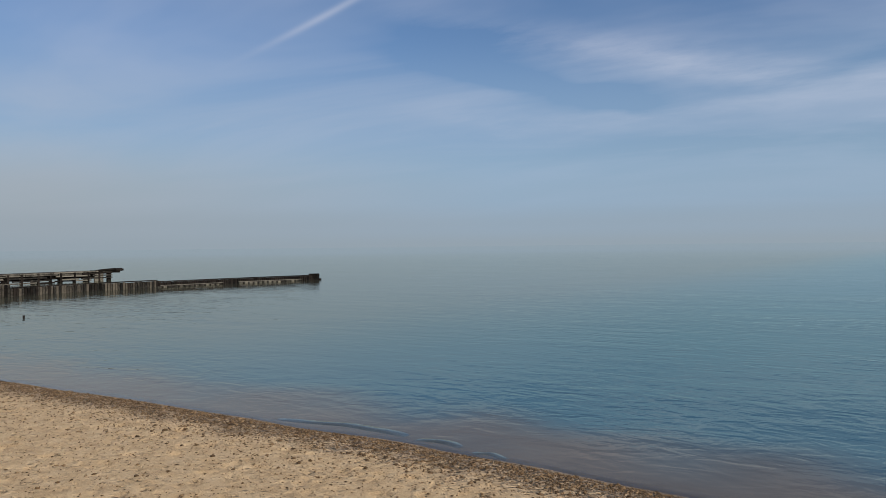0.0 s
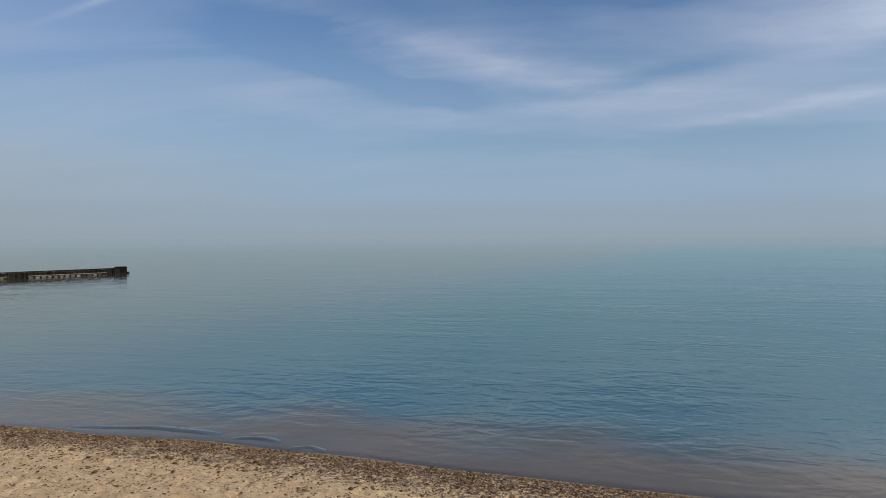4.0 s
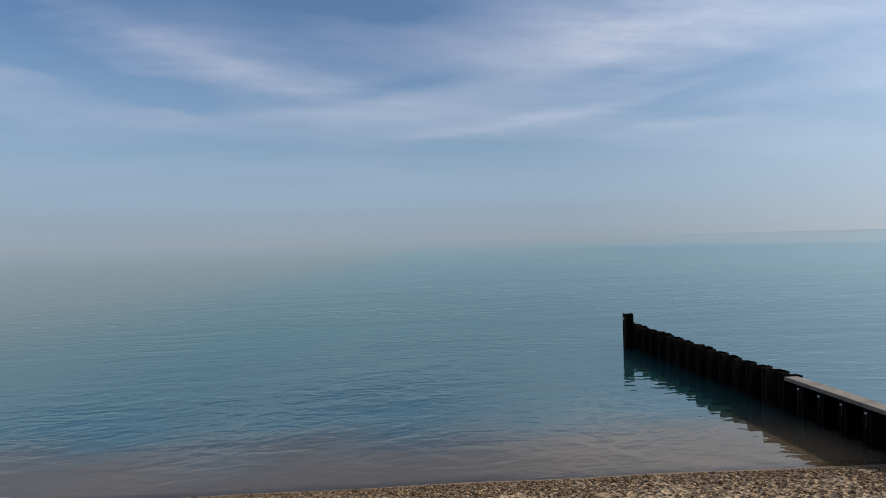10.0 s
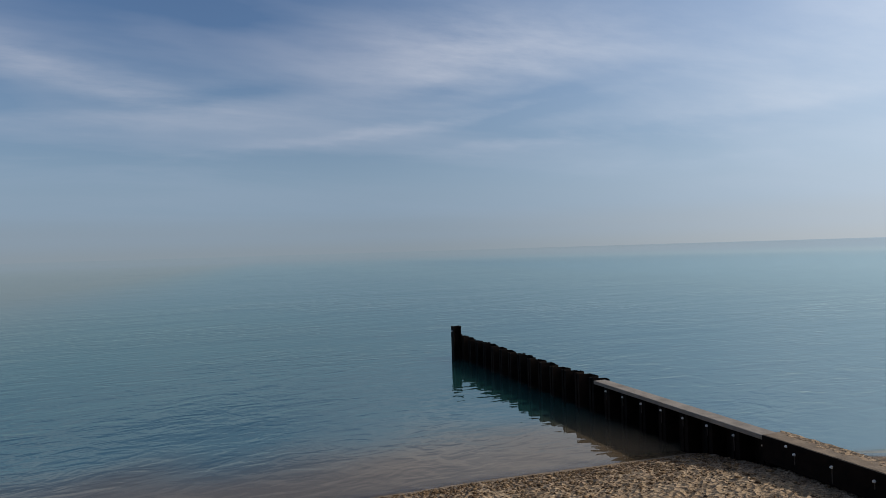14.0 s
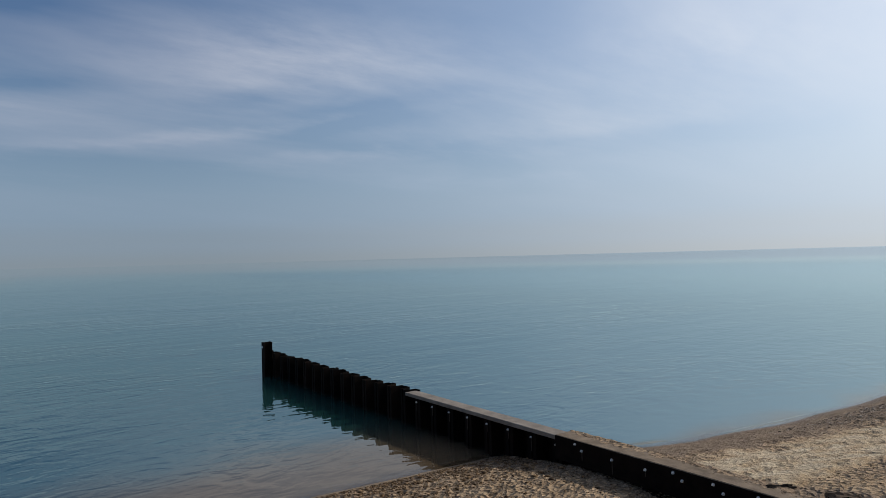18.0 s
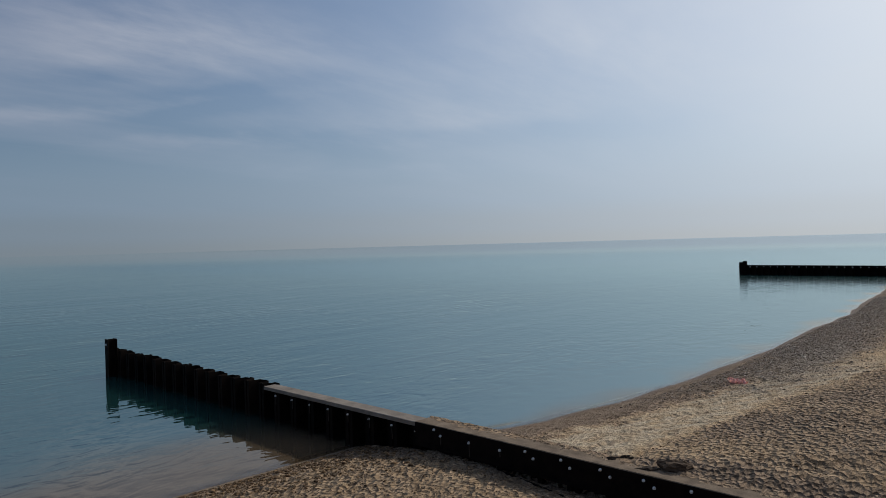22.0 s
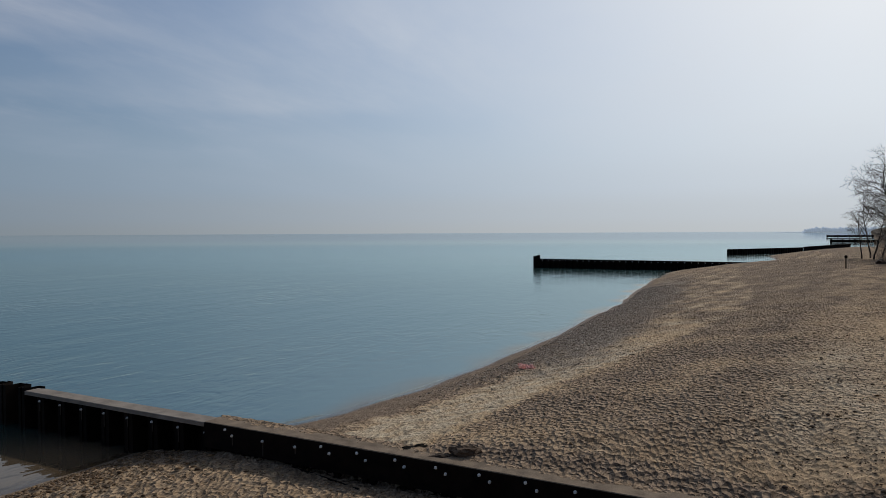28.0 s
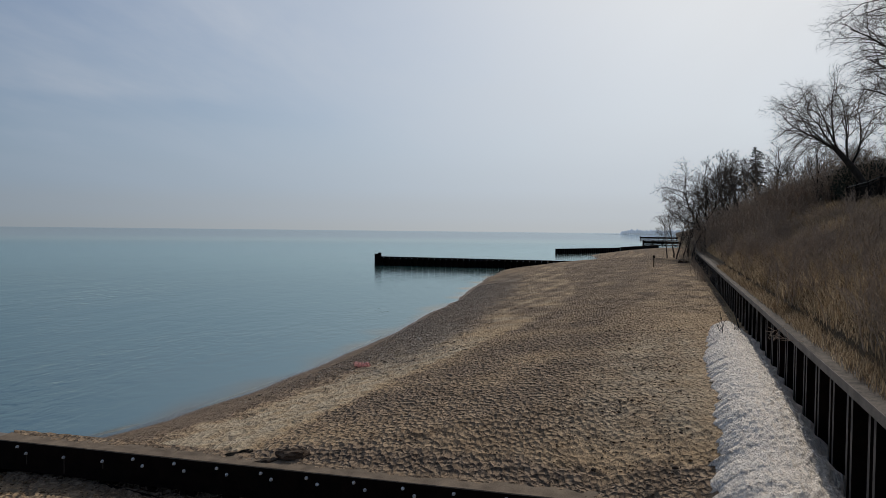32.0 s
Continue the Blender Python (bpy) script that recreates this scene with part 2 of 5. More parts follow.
    cells.inputs["Scale"].default_value = 5.5
    chosen = n.ramp(n.add("ShaderNodeSeparateColor", Color=cells.outputs["Color"]).outputs[1], [(0.35, 0.0), (0.75, 1.0)])
    dent = n.math("MULTIPLY", n.ramp(cells.outputs["Distance"], [(0.06, 0.0), (0.32, 0.9), (0.40, 1.0), (0.55, 0.9)], True), chosen)
    steps = n.add("ShaderNodeTexVoronoi")
    wander = n.add("ShaderNodeVectorMath")
    wander.operation = "ADD"
    n.feed(wander.inputs[0], n.stretch(p, (0.8, 1.15, 0.0), (0, 0, 9.9)))
    n.feed(wander.inputs[1], n.add("ShaderNodeCombineXYZ", X=n.math("MULTIPLY", n.noise(p, 5.0, 3), 0.14), Y=n.math("MULTIPLY", n.noise(p, 7.0, 3), 0.10)).outputs[0])
    n.feed(steps.inputs["Vector"], wander.outputs[0])
    steps.inputs["Scale"].default_value = 8.6
    d = steps.outputs["Distance"]
    bowl = n.math("MULTIPLY", n.math("MULTIPLY", n.math("POWER", d, 1.15), 5.2), n.math("MULTIPLY", att.outputs["Alpha"], n.math("ADD", n.math("MULTIPLY", trampled, 0.92), 0.08)))
    plain = n.math("SUBTRACT", 1.0, n.math("MULTIPLY", trampled, 0.5))
    grain = n.math("MULTIPLY", n.noise(p, 11.0, 6, 0.70), n.math("MULTIPLY", plain, 0.5))
    relief = n.math("ADD", n.math("ADD", n.math("ADD", grain, bowl), n.math("MULTIPLY", dent, n.math("SUBTRACT", 1.2, n.math("MULTIPLY", trampled, 1.15)))), n.math("MULTIPLY", n.math("ADD", fine, speck), 0.20))
    bump(n, b, relief, 1.0, 0.08)
    return m


def water_material():
    """Silty or blue-green body under a Fresnel gloss; clear where it thins out over the sand."""
    m, n, body = material("lake_water", 1.0, 0.0)
    p = n.place()

    def field(name):
        att = n.add("ShaderNodeAttribute")
        att.attribute_name = name
        return att.outputs["Fac"]

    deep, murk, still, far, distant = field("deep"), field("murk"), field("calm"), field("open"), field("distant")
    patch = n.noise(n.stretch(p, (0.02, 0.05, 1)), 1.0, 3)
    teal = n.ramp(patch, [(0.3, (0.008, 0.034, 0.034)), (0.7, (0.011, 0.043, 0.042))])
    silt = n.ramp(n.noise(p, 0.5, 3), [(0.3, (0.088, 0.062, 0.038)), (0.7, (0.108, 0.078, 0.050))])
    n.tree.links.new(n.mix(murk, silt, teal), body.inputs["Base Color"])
    gust = n.ramp(n.noise(n.stretch(p, (0.035, 0.06, 1), (0, 0, 15)), 1.0, 3, 0.6), [(0.40, 0.40), (0.62, 1.0)], True)
    w1 = n.noise(n.stretch(p, (0.8, 1.4, 1), (0, 0, -14)), 0.85, 2, 0.4, 1.0)
    w2 = n.noise(n.stretch(p, (1.0, 1.6, 1), (0, 0, 40)), 1.4, 2, 0.4, 0.8)
    swell = n.noise(n.stretch(p, (0.10, 0.5, 1), (0, 0, -12)), 1.0, 2, 0.4)
    h = n.math("ADD", n.math("MULTIPLY", n.math("ADD", w1, n.math("MULTIPLY", w2, 0.55)), gust), n.math("MULTIPLY", swell, 0.7))
    wave = n.add("ShaderNodeBump", Height=h, Distance=0.085)
    n.feed(wave.inputs["Strength"], n.math("MULTIPLY", 0.72, n.math("SUBTRACT", 1.0, n.math("MULTIPLY", still, 0.95))))
    # distant gloss tint paints the haze: near white where the horizon melts, bluer rightward
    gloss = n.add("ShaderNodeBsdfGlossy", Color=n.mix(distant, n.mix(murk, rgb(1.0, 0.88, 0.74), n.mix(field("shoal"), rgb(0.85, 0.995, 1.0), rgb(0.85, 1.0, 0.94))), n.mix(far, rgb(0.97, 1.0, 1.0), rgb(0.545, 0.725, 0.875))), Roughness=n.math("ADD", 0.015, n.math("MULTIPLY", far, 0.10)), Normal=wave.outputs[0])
    shine = n.add("ShaderNodeFresnel", IOR=n.math("ADD", 2.15, n.math("MULTIPLY", murk, 1.9)), Normal=wave.outputs[0])
    lake = n.add("ShaderNodeMixShader", Fac=shine.outputs[0])
    n.tree.links.new(body.outputs[0], lake.inputs[1])
    n.tree.links.new(gloss.outputs[0], lake.inputs[2])
    clear = n.add("ShaderNodeBsdfTransparent", Color=rgb(0.86, 0.86, 0.80))
    film = n.add("ShaderNodeBsdfGlossy", Color=rgb(1, 1, 1), Roughness=0.015, Normal=wave.outputs[0])
    thin = n.add("ShaderNodeMixShader", Fac=n.add("ShaderNodeFresnel", IOR=1.33, Normal=wave.outputs[0]).outputs[0])
    n.tree.links.new(clear.outputs[0], thin.inputs[1])
    n.tree.links.new(film.outputs[0], thin.inputs[2])
    both = n.add("ShaderNodeMixShader", Fac=deep)
    n.tree.links.new(thin.outputs[0], both.inputs[1])
    n.tree.links.new(lake.outputs[0], both.inputs[2])
    out = [x for x in n.tree.nodes if x.bl_idname == "ShaderNodeOutputMaterial"][0]
    n.tree.links.new(both.outputs[0], out.inputs[0])
    return m


SAND = sand_material()
WATER = water_material()
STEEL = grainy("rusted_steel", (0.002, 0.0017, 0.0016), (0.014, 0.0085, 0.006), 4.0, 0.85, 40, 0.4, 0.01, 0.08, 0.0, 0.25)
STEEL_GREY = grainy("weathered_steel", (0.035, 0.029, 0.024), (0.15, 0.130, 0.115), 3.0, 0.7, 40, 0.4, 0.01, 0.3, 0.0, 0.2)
CAP = grainy("cap_concrete", (0.13, 0.108, 0.088), (0.30, 0.255, 0.21), 2.0, 0.9, 50, 0.4, 0.008)
WALL_CAP = grainy("stained_cap", (0.042, 0.032, 0.024), (0.20, 0.162, 0.128), 7.0, 0.95, 35, 0.6, 0.01)
CAP_BROWN = grainy("sanded_cap", (0.09, 0.066, 0.046), (0.26, 0.195, 0.135), 3.0, 0.95, 40, 0.6, 0.01)
SOIL = grainy("dark_soil", (0.018, 0.013, 0.009), (0.075, 0.054, 0.036), 9.0, 0.95, 45, 0.8, 0.02)
RUN = grainy("rust_run", (0.016, 0.012, 0.009), (0.075, 0.058, 0.044), 14.0, 0.9, 60, 0.3, 0.004)
ZINC = grainy("galvanised", (0.55, 0.55, 0.52), (0.88, 0.87, 0.83), 20.0, 0.5, 90, 0.2, 0.003)
TIMBER = grainy("grey_timber", (0.014, 0.012, 0.010), (0.16, 0.14, 0.112), 2.0, 0.9, 30, 0.5, 0.01, 0.2, 0.0, 0.4)
PIER = grainy("pier_timber", (0.006, 0.005, 0.004), (0.085, 0.070, 0.054), 5.0, 0.9, 25, 0.5, 0.01, 0.2, 0.0, 0.45)
DARKWOOD = grainy("dark_timber", (0.004, 0.0035, 0.003), (0.022, 0.017, 0.014), 3.0, 0.9, 30, 0.5, 0.01, 0.06, 0.0, 0.3)
SNOW, nd, bs = material("old_snow", 0.75, 0.3)
pp = nd.place()
dirt = nd.math("MULTIPLY", nd.ramp(nd.noise(pp, 1.6, 5, 0.6), [(0.4, 0.1), (0.7, 1.0)]), nd.ramp(nd.noise(nd.stretch(pp, (1, 2.4, 1), (0, 0, 30)), 15, 5, 0.75), [(0.53, 0.0), (0.58, 1.0)]))
nd.tree.links.new(nd.mix(nd.math("MULTIPLY", dirt, 0.9), nd.ramp(nd.noise(pp, 7, 4), [(0.3, (0.90, 0.77, 0.64)), (0.7, (0.98, 0.87, 0.745))]), rgb(0.22, 0.18, 0.14)), bs.inputs["Base Color"])
flake = nd.add("ShaderNodeTexVoronoi", Vector=nd.stretch(pp, (1, 1.6, 1), (0, 0, 25)), Scale=17.0)
bump(nd, bs, nd.math("ADD", nd.math("ADD", nd.noise(nd.stretch(pp, (1, 2.2, 1), (0, 0, 30)), 9, 6, 0.75), nd.noise(pp, 34, 4, 0.7)), nd.math("MULTIPLY", flake.outputs["Distance"], 0.9)), 1.0, 0.022)
CLOD = grainy("clod", (0.05, 0.032, 0.021), (0.17, 0.115, 0.075), 8.0, 0.95, 50, 0.6, 0.012)
STONE = grainy("stone", (0.022, 0.014, 0.009), (0.070, 0.046, 0.030), 5.0, 0.9, 50, 0.5, 0.01, 0.25, 0.0, 0.3)

# ---------------------------------------------------------------- plan
# s runs along the retaining wall (away from the eye), v from the wall out to the lake.
ORIGIN, ALONG, OUT = Vector((0.451, -2.554)), Vector((0.9851, -0.1720)), Vector((0.1720, 0.9851))
TURN = math.degrees(math.atan2(ALONG.y, ALONG.x))


def plan(s, v, z=0.0):
    s, v = float(s), float(v)
    p = ORIGIN + s * ALONG + v * OUT
    return Vector((p.x, p.y, z))


def groin_s(v):
    return 10.40 - 0.0947 * v


SHORE_L = [(-4500, -60), (-600, 2), (-120, 3.4), (-60, 8.4), (-45, 10.6), (-30.6, 12.5), (-22.3, 13.75), (-16, 14.65), (-12, 15.25), (-7.8, 15.5), (-2.4, 15.85), (3, 16.1), (8.4, 16.3), (12, 16.4)]
SHORE_R = [(6, 15.3), (9.4, 15.1), (12.2, 14.85), (13.8, 14.45), (16.8, 14.35), (20.4, 14.3), (26, 14.7), (31.4, 15.2), (37.4, 16.0), (45, 16.8), (53, 18.3), (69, 21.0), (82, 22.6), (88.5, 23.2),
           (92, 20.4), (104, 15.0), (119, 14.6), (138, 17.4), (147.5, 19.3), (151, 15.0), (160, 2.0), (172, -3), (215, -4), (330, -7), (800, -22), (4500, -60)]
PROF_L = [(-4500, -9.0), (-200, -6.0), (-40, -3.2), (-12, -1.6), (-4, -0.62), (-1.5, -0.20), (0, 0), (0.5, 0.12), (1.2, 0.22), (2.6, 0.42), (5.2, 0.55), (9, 0.64), (12, 0.85), (16.4, 1.5), (4500, 1.7)]
PROF_R = [(-4500, -9.0), (-200, -6.0), (-40, -3.2), (-12, -1.6), (-4, -0.62), (-1.5, -0.24), (0, 0), (0.6, 0.17), (1.5, 0.33), (3, 0.55), (6, 1.0), (10, 1.5), (15, 1.95), (24, 2.1), (4500, 2.2)]


def smooth(a, b, x):
    t = np.clip((x - a) / (b - a), 0, 1)
    return t * t * (3 - 2 * t)


def fade(shape, seed, scale):
    """Smooth random relief on a grid of points: a few turned sine waves, about -1 to 1."""
    s, v = shape
    rng = np.random.RandomState(seed)
    out = np.zeros(np.broadcast(s, v).shape)
    for k in range(9):
        a, f = rng.uniform(0, 2 * np.pi), rng.uniform(0.6, 1.7) / scale
        out = out + np.sin((s * np.cos(a) + v * np.sin(a)) * f * 6.283 + rng.uniform(0, 6.3))
    return out / 4.5


def beach(s, v):
    """Height of sand and lake bed."""
    wob = 0.12 * fade((s, v * 0 + 1.0), 5, 4.0)
    ls = np.interp(s, *zip(*SHORE_L)) + wob - v
    rs = np.interp(s, *zip(*SHORE_R)) + wob - v
    zl, zr = np.interp(ls, *zip(*PROF_L)), np.interp(rs, *zip(*PROF_R))
    ds = s - groin_s(v)
    zr = np.minimum(zr, 1.0 + 0.16 * np.maximum(ds, 0) + 0.30 * np.maximum(3.2 - v, 0))
    w = 0.16 + 3.2 * (1 - smooth(1.4, 3.6, v))
    side = smooth(-w, w, ds)
    z = zl * (1 - side) + zr * side
    z = z - 0.16 * np.exp(-((s - 91) / 5.0) ** 2) * smooth(0, 3, v)
    z = z - 0.24 * np.exp(-np.maximum(-ds, 0) / 1.0) * (ds < 0) * smooth(4.0, 6.5, v) * (1 - smooth(10.5, 13.0, v))
    return z - 0.24 * np.exp(-np.maximum(v, 0) / 0.45) * smooth(4, 8, s) * (1 - 0.75 * smooth(12, 20, s))


def bluff(s, v):
    """Height of the bank behind the wall; v is negative there."""
    d = -v
    top = 7.15 + 0.95 * smooth(44, 74, s)
    z = 3.0 + np.interp(d, [0, 0.35, 1.0, 8.0, 11.0, 4500], [0, 0.02, 0.14, 0.92, 1.0, 1.0]) * (top - 3.0)
    return z + 0.18 * fade((s, v), 8, 6.0) * smooth(0.6, 2.5, d)


def ground(s, v):
    b = beach(s, np.maximum(v, -0.1))
    return np.where(v < -0.54, bluff(s, v), b)


def axis(*pieces):
    """Steps that widen: (from, to, step, widen)."""
    out = []
    for a, b, step, widen in pieces:
        x, d = a, step
        while x < b - 1e-6:
            out.append(x)
            x += d
            d *= widen
    return np.array(out + [pieces[-1][1]])


def mirrored(values):
    return -np.array(values)[::-1]


def sheet(name, s, v, z, mat, attributes=()):
    S, V = np.meshgrid(s, v, indexing="ij")
    co = np.stack([ORIGIN.x + S * ALONG.x + V * OUT.x, ORIGIN.y + S * ALONG.y + V * OUT.y, z], -1).reshape(-1, 3)
    ns, nv = len(s), len(v)
    i = (np.arange(ns - 1)[:, None] * nv + np.arange(nv - 1)[None, :]).ravel()
    quads = np.stack([i, i + nv, i + nv + 1, i + 1], 1)
    me = bpy.data.meshes.new(name)
    me.vertices.add(len(co))
    me.vertices.foreach_set("co", co.ravel())
    me.loops.add(quads.size)
    me.loops.foreach_set("vertex_index", quads.ravel())
    me.polygons.add(len(quads))
    me.polygons.foreach_set("loop_start", np.arange(len(quads)) * 4)
    me.polygons.foreach_set("use_smooth", np.ones(len(quads), bool))
    me.update(calc_edges=True)
    me.materials.append(mat)
    for label, kind, data in attributes:
        a = me.attributes.new(label, kind, "POINT")
        a.data.foreach_set("value" if kind == "FLOAT" else "color", np.ascontiguousarray(data, dtype=np.float32).ravel())
    return new(name, me)


# ground: fine where the sand is near the eye, wide steps out to the horizon
s_axis = np.concatenate([mirrored(axis((32, 4600, 0.4, 1.18)))[:-1], axis((-32, -20, 0.13, 1.0), (-20, -4, 0.065, 1.0), (-4, 9.8, 0.05, 1.0), (9.8, 24, 0.036, 1.0), (24, 44, 0.06, 1.0), (44, 110, 0.2, 1.03), (110, 4600, 1.6, 1.18))])
v_axis = np.concatenate([mirrored(axis((0.6, 12, 0.3, 1.0), (12, 4600, 0.8, 1.2)))[:-1], np.array([-0.56, -0.53, -0.3, -0.10]), axis((0.0, 13.4, 0.04, 1.0), (13.4, 17.0, 0.06, 1.0), (17, 4600, 0.25, 1.16))])
S, V = np.meshgrid(s_axis, v_axis, indexing="ij")
Z = ground(S, V)

rng = np.random.RandomState(3)


def cells(s, v, size, seed, long=1.5):
    """For each point the offsets to the centres of the nine cells round it, in cells, and three random numbers of each cell."""
    gs, gv = s / (size * long), v / size
    i0, j0 = np.floor(gs).astype(np.int64), np.floor(gv).astype(np.int64)
    for di in (-1, 0, 1):
        for dj in (-1, 0, 1):
            i, j = i0 + di, j0 + dj
            hsh = (i * 73856093 ^ j * 19349663 ^ seed * 83492791) & 0xFFFFF
            r1, r2, r3 = (hsh * 2654435 % 1009) / 1009.0, (hsh * 40503 % 1013) / 1013.0, (hsh * 7919 % 997) / 997.0
            yield gs - (i + 0.05 + 0.9 * r1), gv - (j + 0.05 + 0.9 * r2), r1, r2, r3


def bowls(s, v, size, seed, long=1.5):
    """Footprints pressed side by side: bowls with sharp ridges between, about 0 (bottom) to 1 (ridge)."""
    best = np.full(s.shape, 9.0)
    for ds, dv, r1, r2, r3 in cells(s, v, size, seed, long):
        best = np.minimum(best, (np.hypot(ds, dv) / 0.62) ** 1.35 * (0.85 + 0.4 * r3) + 0.3 * r2 * r2)
    return np.minimum(best, 1.6)


def dents(s, v, size, seed, share):
    """Single footprints here and there: a hollow with a slight rim, about -1 to 0.3."""
    out = np.zeros(s.shape)
    for ds, dv, r1, r2, r3 in cells(s, v, size, seed, 1.2):
        turn = 6.28 * r2
        a, b = ds * np.cos(turn) + dv * np.sin(turn), dv * np.cos(turn) - ds * np.sin(turn)
        q = (a / (0.24 + 0.1 * r1)) ** 2 + (b / (0.17 + 0.05 * r1)) ** 2
        out = out + np.where(r3 < share, -np.exp(-q ** 1.5) + 0.3 * np.exp(-(q - 1.9) ** 2 * 2.0), 0.0)
    return out


sel = np.flatnonzero((s_axis > -32) & (s_axis < 95))
i0, i1 = sel[0], sel[-1] + 1
sel = np.flatnonzero((v_axis > -0.05) & (v_axis < 24))
j0, j1 = sel[0], sel[-1] + 1
bs, bv = S[i0:i1, j0:j1], V[i0:i1, j0:j1]
on_right = bs > groin_s(bv)
back_from = np.where(on_right, np.interp(bs, *zip(*SHORE_R)), np.interp(bs, *zip(*SHORE_L))) - bv
patchy = 0.55 + 0.45 * np.clip(fade((bs, bv), 31, 4.0) + 0.3, 0, 1)
EDGE_S, EDGE_D = (10, 12, 14, 17, 20, 24, 30, 36, 60), (5.6, 5.4, 4.95, 4.8, 5.4, 6.0, 7.2, 8.4, 8.0)  # where the trodden sand begins, in from the water
ragged = 0.18 * fade((bs, bv), 6, 1.4) + 0.1 * fade((bs, bv), 7, 0.5)
tread = np.where(on_right, 0.15 * smooth(2.5, 4.5, back_from) + 0.85 * smooth(-0.15, 0.35, back_from - np.interp(bs, EDGE_S, EDGE_D) + ragged), 0.25 * smooth(0.3, 0.8, back_from) + 0.5 * smooth(0.3, 0.8, back_from) * (1 - smooth(1.8, 3.4, back_from)) + 0.5 * smooth(-1.0, 6.0, bs) * smooth(0.3, 0.8, back_from))
near = np.where(bs < 34, 1.0, 1.0 - 0.6 * smooth(40, 85, bs))
nb = fade((bs, bv), 41, 0.5) * 0.04
press = bowls(bs + nb, bv + 0.04 * fade((bs, bv), 42, 0.45), 0.19, 5, 1.4) * 0.03
Z[i0:i1, j0:j1] += (press - 0.016) * tread * patchy * near * (1 - smooth(38, 44, bs))
print_depth = 0.06 * smooth(1.0, 2.0, back_from) * np.where(on_right, (1 - tread) * (1 - smooth(30, 40, bs)), np.clip(0.75 + 0.4 * fade((bs, bv), 33, 3.0), 0.2, 1.0))
Z[i0:i1, j0:j1] += print_depth * (dents(bs + nb, bv, 0.60, 11, 0.6) + 0.8 * dents(bs + 0.2, bv + nb, 0.45, 12, 0.4))
Z[i0:i1, j0:j1] += smooth(0.1, 0.6, back_from) * (0.010 * fade((bs, bv), 21, 1.3) + 0.007 * fade((bs, bv), 22, 0.42))
side = S > groin_s(V)
inland = np.where(side, np.interp(S, *zip(*SHORE_R)), np.interp(S, *zip(*SHORE_L))) - V
pebble = smooth(15.0, 24, S + 1.5 * fade((S, V), 25, 2.0)) * smooth(0.7, 1.5, inland + 0.3 * fade((S, V), 24, 1.5)) * (1 - smooth(3.4, 5.2, inland + 0.5 * fade((S, V), 4, 3.0))) * (1 - smooth(55, 80, S)) * (V > 0)
band = ~side * smooth(0.2, 0.5, inland) * (1 - smooth(1.0, 3.0, inland + 0.5 * fade((S, V), 9, 2.0))) * (0.75 + 0.25 * fade((S, V), 13, 0.7))
ragged = 0.18 * fade((S, V), 6, 1.4) + 0.1 * fade((S, V), 7, 0.5)
swash = side * 0.85 * (1 - smooth(np.interp(S, [18, 24], [1.9, 0.9]), np.interp(S, [18, 24], [3.0, 1.8]), inland + 2.5 * ragged)) * (1 - smooth(60, 80, S))
# last term: groin shade on the sand beside it, put into the trampled tone
trampled = (side * smooth(-0.2, 0.3, inland - np.interp(S, EDGE_S, EDGE_D) + ragged) * np.clip(0.82 + 0.3 * fade((S, V), 14, 4.0), 0, 1) * np.interp(V, [0, 2, 5], [0.22, 0.34, 0.95]) + swash + side * 0.6 * (1 - smooth(0.35, 1.0, S - groin_s(V) + 1.5 * ragged)) + np.clip(band, 0, 1) * 0.9 + ~side * 0.8 * (1 - smooth(0.6, 1.7, groin_s(V) - S + 0.3 * fade((S, V), 17, 1.5)))) * (V > 0)
near_groin = ~side * 0.55 * smooth(-1, 5, S) * smooth(0.6, 1.4, inland) * (V > 0)
mottled = side * smooth(24, 34, S) * np.clip(0.58 + 0.45 * fade((S, V), 15, 3.0) + 0.25 * fade((S, V), 16, 1.1), 0, 1) * (V > 0)
trampled = np.clip(np.maximum(np.maximum(np.maximum(trampled, near_groin), mottled), 0.12 * side * (V > 0)), 0, 1)
soil = (V < -0.54) * 1.0
trodden = np.where(side & (S < 60), 0.12 + 0.88 * smooth(1.6, 3.2, inland + ragged), 1.0)
kind = np.stack([pebble, trampled, soil, trodden], -1)
crust = side * (V > 0) * (1 - smooth(-0.5, 0.1, inland - np.interp(S, EDGE_S, EDGE_D) + ragged)) * smooth(2.2, 3.3, inland + 2.0 * ragged) * (1 - smooth(21, 27, S + 3 * ragged)) * np.clip(0.75 + 0.5 * fade((S, V), 18, 1.0), 0, 1)
crust = np.maximum(crust, 0.95 * side * smooth(1.0, 2.0, V) * (1 - smooth(3.2, 5.0, V + ragged)) * smooth(11, 13, S) * (1 - smooth(19, 26, S)) * np.clip(0.7 + 0.4 * fade((S, V), 20, 1.6), 0, 1))
crust = np.maximum(crust, 0.55 * side * (V > 0) * smooth(24, 30, S) * (1 - smooth(60, 80, S)) * smooth(4.2, 5.2, inland + ragged) * (1 - smooth(7.0, 9.0, inland)) * np.clip(0.4 + 0.8 * fade((S, V), 19, 2.5), 0, 1))
tagged(sheet("ground", s_axis, v_axis, Z, SAND, [("kind", "FLOAT_COLOR", kind), ("crust", "FLOAT", crust)]), "trampled tan beach sand rising to a brown earth bank", "ground", kind="structure")

